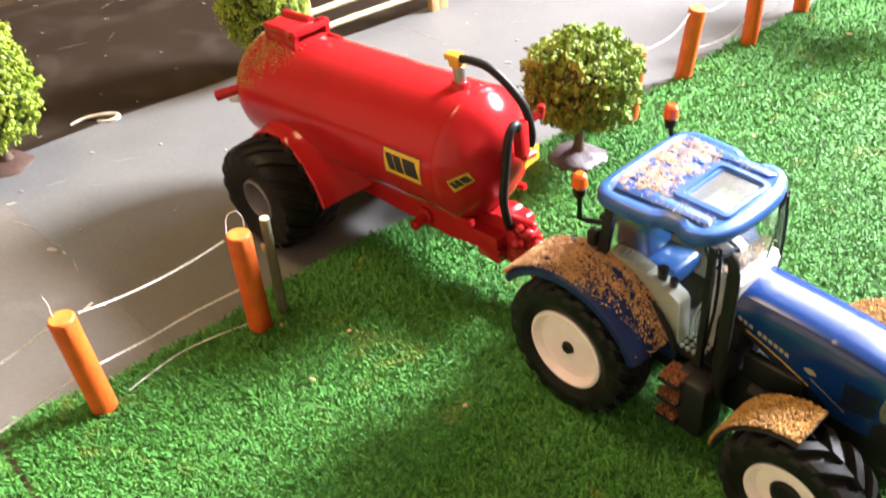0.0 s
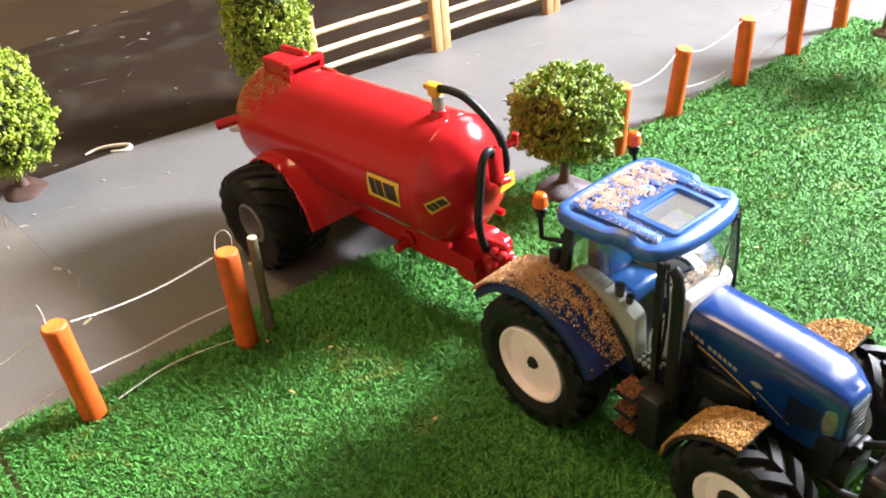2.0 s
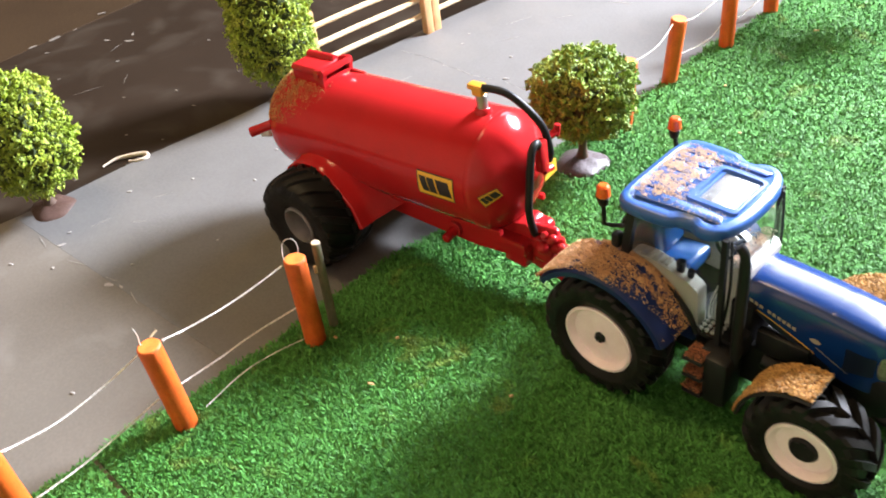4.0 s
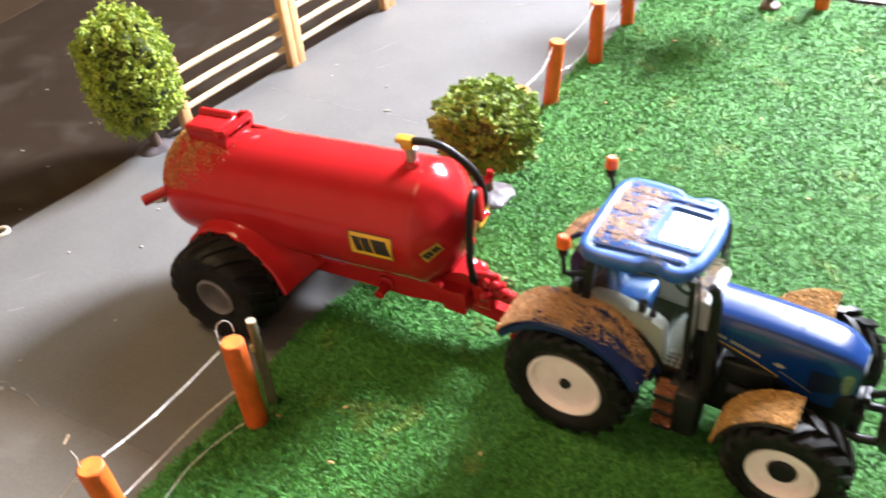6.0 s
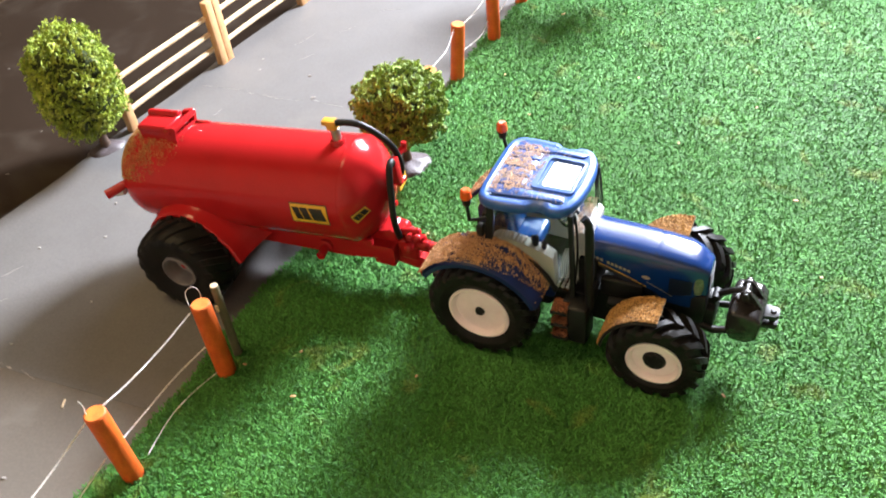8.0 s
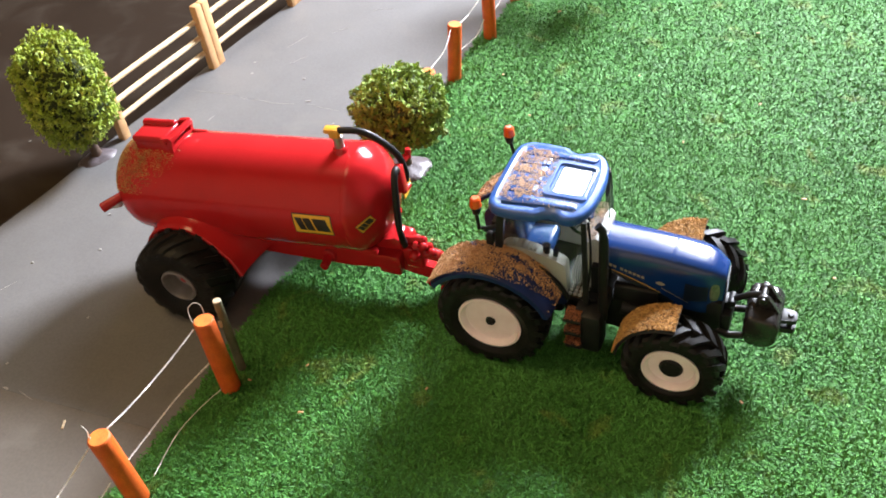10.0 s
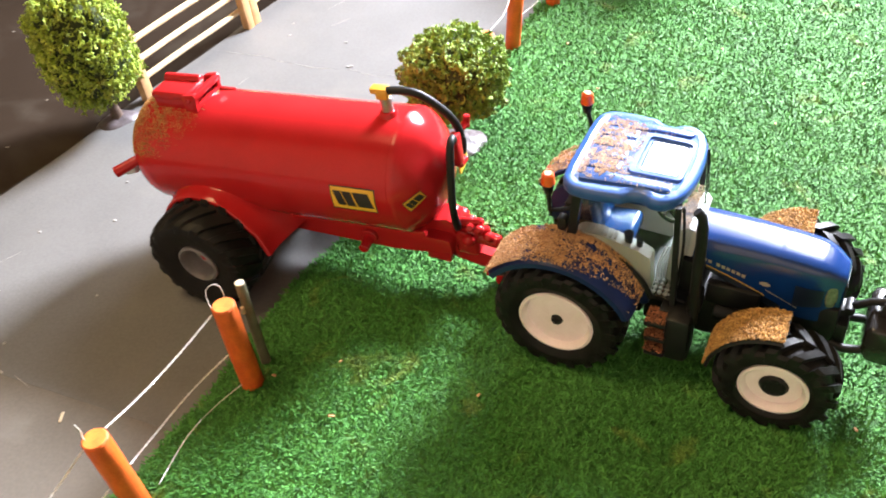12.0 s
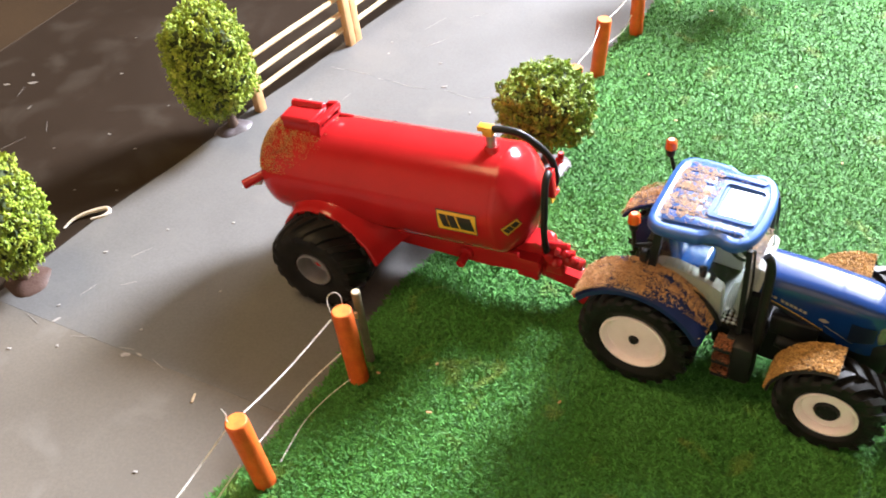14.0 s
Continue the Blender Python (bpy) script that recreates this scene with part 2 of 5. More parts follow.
def thing(name, m, label, category, group=""):
    ob = new(name)
    ob.empty_display_size = 0.01
    ob.matrix_world = m
    return tagged(ob, label, category, group)


def at(x, y, z=0, rx=0, ry=0, rz=0):
    return pose(x * MM, y * MM, z * MM, rx, ry, rz)


def box(bm, c, s, bev=0.4, rot=(0, 0, 0), seg=2):
    r = bmesh.ops.create_cube(bm, size=1.0)
    vs = r["verts"]
    es = list({e for v in vs for e in v.link_edges})
    bmesh.ops.transform(bm, matrix=Matrix.Diagonal((*s, 1)), verts=vs)
    if bev:
        out = bmesh.ops.bevel(bm, geom=es, offset=min(bev, min(s) * 0.45), segments=seg, affect="EDGES", profile=0.5)
        vs = list({v for f in out["faces"] for v in f.verts} | {v for v in vs if v.is_valid})
    bmesh.ops.transform(bm, matrix=pose(*c, *rot), verts=vs)
    return bm


def ring_pts(center, axis, r, seg, turn=0.0):
    a = Vector(axis).normalized()
    u = a.orthogonal().normalized() if abs(a.x) < 0.9 else Vector((0, 1, 0))
    if abs(a.y) > 0.9:
        u = Vector((1, 0, 0))
    u = (u - a * u.dot(a)).normalized()
    w = a.cross(u)
    return [Vector(center) + r * (math.cos(turn + 2 * math.pi * i / seg) * u + math.sin(turn + 2 * math.pi * i / seg) * w) for i in range(seg)]


def skin(bm, rings, closed=True, cap=True):
    vr = [[bm.verts.new(p) for p in ring] for ring in rings]
    n = len(vr[0])
    for a, b in zip(vr, vr[1:]):
        for i in range(n if closed else n - 1):
            j = (i + 1) % n
            bm.faces.new((a[i], a[j], b[j], b[i]))
    if cap and closed:
        bm.faces.new(vr[0][::-1])
        bm.faces.new(vr[-1])
    return vr


def cyl(bm, p0, p1, r0, r1=None, seg=20, bev=0.3):
    r1 = r0 if r1 is None else r1
    p0, p1 = Vector(p0), Vector(p1)
    a = (p1 - p0).normalized()
    b = min(bev, 0.3 * (p1 - p0).length, 0.6 * r0, 0.6 * r1)
    rings = [ring_pts(p0, a, r0 - b, seg), ring_pts(p0 + a * b, a, r0, seg), ring_pts(p1 - a * b, a, r1, seg), ring_pts(p1, a, r1 - b, seg)]
    skin(bm, rings)
    return bm


def lathe(bm, prof, origin, axis, seg=40, cap=False):
    a = Vector(axis).normalized()
    skin(bm, [ring_pts(Vector(origin) + a * h, a, max(r, 0.02), seg) for r, h in prof], cap=cap)
    return bm


def smooth_path(pts, n=8):
    pts = [Vector(p) for p in pts]
    out = []
    for i in range(len(pts) - 1):
        p0, p1, p2, p3 = pts[max(i - 1, 0)], pts[i], pts[i + 1], pts[min(i + 2, len(pts) - 1)]
        for k in range(n):
            t = k / n
            out.append(0.5 * ((2 * p1) + (p2 - p0) * t + (2 * p0 - 5 * p1 + 4 * p2 - p3) * t * t + (3 * p1 - p0 - 3 * p2 + p3) * t ** 3))
    return out + [pts[-1]]


def tube(bm, pts, r, seg=8, cap=True):
    pts = [Vector(p) for p in pts]
    u, rings = None, []
    for i, p in enumerate(pts):
        a = (pts[min(i + 1, len(pts) - 1)] - pts[max(i - 1, 0)]).normalized()
        u = a.orthogonal().normalized() if u is None else (u - a * u.dot(a)).normalized()
        w = a.cross(u)
        rr = r(i / (len(pts) - 1)) if callable(r) else r
        rings.append([p + rr * (math.cos(2 * math.pi * k / seg) * u + math.sin(2 * math.pi * k / seg) * w) for k in range(seg)])
    skin(bm, rings, cap=cap)
    return bm


def prism(bm, poly, h0, h1, plane="xz", bev=0.0):
    """A polygon of (a, b) pairs pushed from h0 to h1 along the third axis."""
    place = {"xz": lambda a, b, h: (a, h, b), "xy": lambda a, b, h: (a, b, h), "yz": lambda a, b, h: (h, a, b)}[plane]
    lo = [bm.verts.new(place(a, b, h0)) for a, b in poly]
    hi = [bm.verts.new(place(a, b, h1)) for a, b in poly]
    fs = [bm.faces.new(lo[::-1]), bm.faces.new(hi)]
    n = len(poly)
    for i in range(n):
        fs.append(bm.faces.new((lo[i], lo[(i + 1) % n], hi[(i + 1) % n], hi[i])))
    if bev:
        es = list({e for f in fs[:2] for e in f.edges})
        bmesh.ops.bevel(bm, geom=es, offset=bev, segments=2, affect="EDGES", profile=0.5)
    return bm


def round_poly(pts, r, n=4):
    """The polygon with its corners rounded by about r."""
    out = []
    for i, p in enumerate(pts):
        p, a, b = Vector(p), Vector(pts[i - 1]), Vector(pts[(i + 1) % len(pts)])
        rr = r[i] if isinstance(r, (list, tuple)) else r
        da, db = a - p, b - p
        k = min(rr, da.length * 0.48, db.length * 0.48)
        s, e = p + da.normalized() * k, p + db.normalized() * k
        for j in range(n + 1):
            t = j / n
            out.append(tuple((1 - t) ** 2 * s + 2 * t * (1 - t) * p + t * t * e))
    return out


def shrink(poly, d):
    n, out = len(poly), []
    c = sum((Vector(p) for p in poly), Vector((0, 0))) / n
    for i, p in enumerate(poly):
        t = Vector(poly[(i + 1) % n]) - Vector(poly[i - 1])
        nrm = Vector((-t.y, t.x)).normalized()
        if nrm.dot(c - Vector(p)) < 0:
            nrm = -nrm
        out.append(tuple(Vector(p) + nrm * d))
    return out


def raw_mesh(name, verts, faces, mat, smooth=False):
    me = bpy.data.meshes.new(name)
    me.from_pydata(verts, [], faces)
    me.materials.append(mat)
    if smooth:
        me.polygons.foreach_set("use_smooth", [True] * len(me.polygons))
    return new(name, me)


# ---- the unseen room round the board ----
def slab(name, lo, hi, mat, label, category, bev=0.0):
    bm = bm_new()
    c = [(a + b) / 2 for a, b in zip(lo, hi)]
    s = [b - a for a, b in zip(lo, hi)]
    box(bm, c, s, bev)
    return tagged(part(name, bm, mat, sharp=8), label, category, kind="structure")


RX, RY0, RY1, RZ0, RZ1 = 2000, -1250, 1120, -32, 2350
slab("floor", (-RX - 100, RY0 - 100, RZ0 - 40), (RX + 100, RY1 + 100, RZ0), M_FLOOR, "plain brown floor beneath the model board", "floor")
slab("ceiling", (-RX - 100, RY0 - 100, RZ1), (RX + 100, RY1 + 100, RZ1 + 60), M_CEIL, "plain pale ceiling of the room", "ceiling")
slab("wall_west", (-RX - 100, RY0, RZ0), (-RX, RY1, RZ1), M_WALL, "plain unseen beige painted wall", "wall")
slab("wall_east", (RX, RY0, RZ0), (RX + 100, RY1, RZ1), M_WALL, "plain unseen beige painted wall", "wall")
# added reflector wall, set near and pale to brighten the camera side
slab("wall_south", (-RX - 100, RY0 - 100, RZ0), (RX + 100, RY0, RZ1), M_FILLWALL, "plain unseen beige painted wall", "wall")
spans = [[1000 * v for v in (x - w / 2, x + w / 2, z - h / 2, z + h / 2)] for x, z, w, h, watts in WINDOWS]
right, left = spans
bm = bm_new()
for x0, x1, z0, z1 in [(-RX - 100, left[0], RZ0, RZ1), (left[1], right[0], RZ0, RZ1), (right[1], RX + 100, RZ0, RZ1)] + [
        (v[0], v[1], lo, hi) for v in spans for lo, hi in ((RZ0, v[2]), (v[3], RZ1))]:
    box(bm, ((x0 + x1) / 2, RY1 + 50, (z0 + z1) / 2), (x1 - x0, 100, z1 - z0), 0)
tagged(part("wall_north", bm, M_WALL), "plain cream wall with a daylight window and an opening added for sheen", "wall", kind="structure")
M_WINDOW = material("window_paint", (0.78, 0.77, 0.74), (0.72, 0.71, 0.68), 0.4)
# the second frame goes round the opening added for reflections
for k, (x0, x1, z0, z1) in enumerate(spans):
    window = tagged(new("window_%d" % (k + 1)), "white framed unseen window with an area lamp in it", "window", kind="structure")
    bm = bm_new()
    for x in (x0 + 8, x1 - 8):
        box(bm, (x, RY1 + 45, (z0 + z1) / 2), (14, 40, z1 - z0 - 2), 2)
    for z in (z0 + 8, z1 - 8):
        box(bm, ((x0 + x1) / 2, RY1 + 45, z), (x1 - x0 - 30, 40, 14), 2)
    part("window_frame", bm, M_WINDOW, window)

ceiling_light = thing("ceiling_light", pose(LAMP_X, LAMP_Y, LAMP_Z), "wide round warm ceiling light above the board", "lamp")
bm = bm_new()
lathe(bm, [(430, 10), (430, 100), (445, 110), (452, 100), (452, 8), (445, 2), (430, 10)], (0, 0, 0), (0, 0, 1), 48)
part("rim", bm, M_CREAM, ceiling_light, "pale round rim")
bm = bm_new()
cyl(bm, (0, 0, 60), (0, 0, RZ1 - LAMP_Z * 1000), 428, seg=48)
part("back_plate", bm, M_CREAM, ceiling_light, "pale round back plate")

# ---- the board and its roads ----
slab("base_board", (-582, -640, -31.9), (520, 760, -5), M_DARK, "dark brown painted board with pale scuffs and wear", "board", 0.8)
slab("outer_board", (-735, -640, -31.8), (-583.5, 760, -5.6), M_BROWN, "brown wooden board beside the dark board", "board", 0.8)
slab("batten", (-790, -640, -31.7), (-737, 760, 6), M_PINE, "orange pine batten along the edge of the board", "batten", 1.5)


def road_panel(y0, y1, bev=0.1):
    """One sheet of the road; its edge against the dark board runs slightly askew."""
    west = lambda y: -334 + 0.155 * y + 1.2 * math.sin(y * 0.05)
    ys = [y0 + (y1 - y0) * i / 24 for i in range(25)]
    poly = [(west(y), y) for y in ys] + [(-60, y1), (-60, y0)]
    bm = bm_new()
    prism(bm, poly, -4.9, -2.5 + (0.06 if y0 == -114.99 else 0), "xy", bev * 0.4)
    return part("road_panel", bm, M_ROADNEAR if y1 < 0 else M_ROAD, sharp=8)


for y0, y1 in ((-520, -115.01), (-114.99, 159.99), (160.01, 424)):
    tagged(road_panel(y0, y1), "smooth grey painted road sheet with scuffs", "road", "road sheets", "structure")
bm = bm_new()
prism(bm, [(-262, 425.5), (520, 425.5), (520, 700), (-215, 700)], -4.9, -3.0, "xy", 0.5)
tagged(part("road_panel", bm, M_ROAD, sharp=8), "grey painted road sheet beyond the grass", "road", "road sheets", "structure")


def turf_edge(y):
    """The grass's edge against the road."""
    return -143.5 + 0.092 * (y + 150) + 2.0 * math.sin(y * 0.043) + 1.1 * math.sin(y * 0.13 + 1)


def seam_y(x):
    """Where the two turf mats meet."""
    return -185.5 - 0.075 * (x + 138)


def turf_mat(far):
    side = 0.9 if far else -0.9
    y0, y1 = (-185, 411) if far else (-300, -185)
    ys = [y0 + (y1 - y0) * i / 40 for i in range(41)]
    shift = 1.5 if far else -0.5
    poly = [(turf_edge(y) + shift, y) for y in ys] + [(330, y1), (330, y0)]
    n = len(poly)
    for i in ((0, n - 1) if far else (40, n - 2)):
        poly[i] = (poly[i][0], seam_y(poly[i][0]) + side)
    bm = bm_new()
    prism(bm, poly, -2.4, -0.6 if far else -0.9, "xy", 0.3)
    return tagged(part("grass_mat", bm, M_TURFBASE), "artificial green turf mat laid on the board", "ground", "turf mats", "structure")


turf_mat(False)
turf_mat(True)


def grass(name, count, x0, x1, y0, y1, seed, wide=1.0):
    """Short curled fibres, each a narrow bent strip."""
    rng = np.random.default_rng(seed)
    x = rng.uniform(x0, x1, count)
    y = rng.uniform(y0, y1, count)
    edge = -143.5 + 0.092 * (y + 150) + 2.0 * np.sin(y * 0.043) + 1.1 * np.sin(y * 0.13 + 1)
    keep = (x > edge + rng.uniform(-0.8, 1.2, count)) & ((np.abs(y + 185.5 + 0.075 * (x + 138)) > 1.9) | (x > -55 + rng.uniform(-50, 40, count)))
    x, y = x[keep], y[keep]
    n = len(x)
    a = rng.uniform(0, 2 * np.pi, n)
    length, width = rng.uniform(1.9, 3.8, n), rng.uniform(0.45, 0.85, n) * wide
    lean = rng.uniform(0.5, 1.45, n)
    curl = rng.uniform(-0.3, 1.5, n)
    bend = a + rng.normal(0, 0.5, n)
    side = np.stack([-np.sin(a), np.cos(a), rng.normal(0, 0.3, n)], 1)
    pts, pos, ang = [], np.stack([x, y, np.full(n, -0.7)], 1), lean
    for w in (0.85, 1.0, 0.65):
        half = side * (width * w / 2)[:, None]
        pts += [pos - half, pos + half]
        step = (length / 2)[:, None] * np.stack([np.sin(ang) * np.cos(bend), np.sin(ang) * np.sin(bend), np.cos(ang)], 1)
        pos = pos + step
        ang = ang + curl
        bend = bend + rng.normal(0, 0.25, n)
    v = (np.stack(pts, 1).reshape(-1, 3) * MM)
    base = (np.arange(n) * 6)[:, None]
    faces = np.concatenate([base + np.array([k, k + 1, k + 3, k + 2]) for k in (0, 2)], 1).reshape(-1, 4)
    me = bpy.data.meshes.new(name)
    me.vertices.add(len(v))
    me.vertices.foreach_set("co", v.ravel())
    me.loops.add(faces.size)
    me.loops.foreach_set("vertex_index", faces.ravel())
    me.polygons.add(len(faces))
    me.polygons.foreach_set("loop_start", np.arange(len(faces)) * 4)
    me.update(calc_edges=True)
    me.polygons.foreach_set("use_smooth", np.ones(len(faces), bool))
    me.materials.append(M_TURF)
    return tagged(new(name, me), "short curled artificial grass in bright mixed greens", "grass", kind="stuff")


grass("grass", 400000, -150, 235, -245, 170, 5)
grass("grass", 130000, -150, 235, 170, 411, 6, 1.35)


# ---- fences ----
def dowel_post(m, h=47.0, r=4.9):
    t = thing("fence_post", m, "round orange-stained dowel fence post set in the turf", "fence post", "orange fence posts")
    bm = bm_new()
    rings = []
    for i in range(7):
        z = -2 + (h + 1.4) * i / 6
        rings.append([p + Vector((0.12 * math.sin(3 * k + i), 0.12 * math.cos(2 * k + i), 0)) for k, p in enumerate(ring_pts((0, 0, z), (0, 0, 1), r, 24))])
    rings.append(ring_pts((0, 0, h), (0, 0, 1), r - 0.5, 24))
    skin(bm, rings)
    part("shaft", bm, M_ORANGE, t)
    bm = bm_new()
    cyl(bm, (0, 0, h - 0.5), (0, 0, h + 0.15), r - 0.55, seg=24, bev=0.15)
    part("cut_end", bm, M_CUT, t, "paler cut end grain")
    return t


POSTS = [(-133, -218, 2, 1), (-129, -150, -1.5, 1), (-120.5, -83, 1, -1.5), (-102, 149, 5, 2), (-106, 208, 6, 0), (-98.5, 268, 1, 0.5), (-97, 330, 1, 0.5),
         (-95.5, 390, -1, 1), (25, 396, 0, 0), (82, 400, 1, 0), (138, 402, 0, 1)]
near_post = dowel_post(at(*POSTS[0][:2], -0.5, POSTS[0][3], POSTS[0][2], 0))
far_post = dowel_post(at(*POSTS[3][:2], -0.5, POSTS[3][3], POSTS[3][2], 0), 43.0, 4.8)
for k, (x, y, rx, ry) in enumerate(POSTS):
    if k not in (0, 3):
        copy_thing(near_post if k < 3 else far_post, at(x, y, -0.5, ry, rx, 0 if k in (4, 5) else 40 * k))

rod = thing("thin_stake", at(-121, -71, -0.5, -2, -1, 0), "thin weathered grey-green wooden stake beside the orange post", "stake")
bm = bm_new()
cyl(bm, (0, 0, -1.5), (0, 0, 47), 2.2, 2.1, 16)
part("shaft", bm, M_ROD, rod)
bm = bm_new()
cyl(bm, (0, 0, 46.9), (0, 0, 47.6), 2.0, seg=16, bev=0.2)
part("cut_end", bm, M_CREAM, rod, "pale cut end")
bm = bm_new()
box(bm, (-0.5, -2.6, 34), (1.6, 1.6, 4.5), 0.5, (8, 5, 10))
part("paper_tab", bm, M_CREAM, rod, "small cream tab")


def wire(pts, label, r=0.175, pitch=4.4):
    """Two fine strands twisted about one another along a sagging line."""
    line = smooth_path(pts, 10)
    dist, acc = [0.0], 0.0
    for a, b in zip(line, line[1:]):
        acc += (b - a).length
        dist.append(acc)
    t = thing("fence_wire", Matrix(), label, "wire", "fence wires")
    dense = []
    steps = max(8, int(acc / 0.55))
    k = 0
    for i in range(steps + 1):
        d = acc * i / steps
        while k < len(dist) - 2 and dist[k + 1] < d:
            k += 1
        f = (d - dist[k]) / max(dist[k + 1] - dist[k], 1e-6)
        dense.append((line[k].lerp(line[k + 1], f), d))
    for phase in (0, math.pi):
        pts2 = []
        for i, (p, d) in enumerate(dense):
            a = (dense[min(i + 1, steps)][0] - dense[max(i - 1, 0)][0]).normalized()
            u = a.cross(Vector((0, 0, 1))).normalized()
            w = a.cross(u)
            g = phase + 2 * math.pi * d / pitch
            pts2.append(p + r * 1.5 * (math.cos(g) * u + math.sin(g) * w))
        bm = bm_new()
        tube(bm, pts2, r, 5)
        part("strand", bm, M_STRING, t)
    return t


W = "twisted pale wire strung between orange fence posts"
wire([(-135, -219, 42), (-136, -195, 36), (-136, -172, 37), (-133, -154, 43)], W)
wire([(-131, -145, 43.5), (-130, -128, 41), (-128, -108, 41), (-124, -87, 45)], W)
wire([(-135, -221, 12), (-137, -190, 9), (-135, -154, 15)], W)
wire([(-134, -150, 16), (-135, -125, 13), (-132, -104, 15), (-126, -85, 18)], W)
for pts, label in (([(-123, -86, 43), (-126.5, -84, 47), (-129, -81, 51), (-127, -78, 52.5), (-124.5, -77, 50), (-124, -78, 44)], "thin loop of bent wire on an orange post"),
                   ([(-131, -152, 42), (-132.5, -153, 47), (-131.5, -153, 52), (-132.2, -153.4, 56)], "short wire end standing up from a post")):
    t = thing("wire_end", Matrix(), label, "wire", "wire ends")
    bm = bm_new()
    tube(bm, smooth_path(pts, 6), 0.16 if "loop" in label else (lambda f: 0.36 - 0.2 * f), 6)
    part("strand", bm, M_STRING, t)
wire([(-122, -87, 3), (-127, -101, 2.5), (-129, -118, 3), (-127, -140, 2.4)], "loose thin wire lying in the turf", 0.11)
wire([(-98, 152, 41), (-103, 168, 34), (-101, 185, 36), (-103, 204.5, 41)], W)
wire([(-101.5, 211.5, 40), (-104, 230, 33), (-99, 248, 38), (-99, 263, 42)], W)
wire([(-98, 273, 41), (-101, 292, 36), (-98, 310, 38), (-98, 325, 41)], W)
wire([(-97, 335, 42), (-99, 360, 36), (-96, 385, 42)], W)
wire([(-107, 213, 15), (-108, 232, 9), (-102, 250, 11), (-101, 264, 16)], W)
wire([(-100, 273, 14), (-102, 300, 9), (-99, 326, 15)], W)
wire([(-98, 335, 14), (-99, 362, 9), (-97, 386, 14)], W)
wire([(-90, 391, 40), (-35, 396, 33), (20, 396, 40)], W)
wire([(30, 396, 40), (54, 398, 33), (77, 400, 40)], W)
wire([(87, 400, 16), (108, 398, 9), (133, 402, 14)], W)


def rail_post(m, double):
    t = thing("rail_fence_post", m, "square tan wooden post of the rail fence" if not double else "doubled tan wooden post where two rail panels meet", "fence post", "rail fence posts")
    for k in ((-3.6, 3.6) if double else (0,)):
        bm = bm_new()
        box(bm, (0, k, 24.5), (6.0, 6.6, 54), 0.5, (0, 0.8 * (k > 0), 0))
        part("post", bm, M_FENCE, t)
    bm = bm_new()
    for k in range(7):
        a = k * 0.9
        bmesh.ops.create_icosphere(bm, subdivisions=1, radius=1.6, matrix=pose(4.2 * math.cos(a), 5 * math.sin(a), -1.6, 20 * k, 0, 30 * k))
    bmesh.ops.scale(bm, vec=(1, 1, 0.5), verts=bm.verts)
    part("glue", bm, M_SCUFF, t, "pale dried glue")
    return t


FENCE = [(-312, 96), (-297, 197), (-282, 300), (-267, 403)]
for k, (x, y) in enumerate(FENCE):
    rail_post(at(x, y, -2.5, 0, 0.6 * (-1) ** k, -8), k > 0)
for (xa, ya), (xb, yb) in zip(FENCE, FENCE[1:]):
    for z in (10.5, 23, 36):
        t = thing("fence_rail", Matrix(), "pale round wooden rail of the field fence", "fence rail", "fence rails")
        bm = bm_new()
        n = 10
        pts = [(xa + (xb - xa) * i / n - 3.2, ya + (yb - ya) * i / n, z + 0.15 * math.sin(i * 0.9 + z)) for i in range(n + 1)]
        tube(bm, pts, 1.9, 10)
        part("rail", bm, M_RAIL, t)


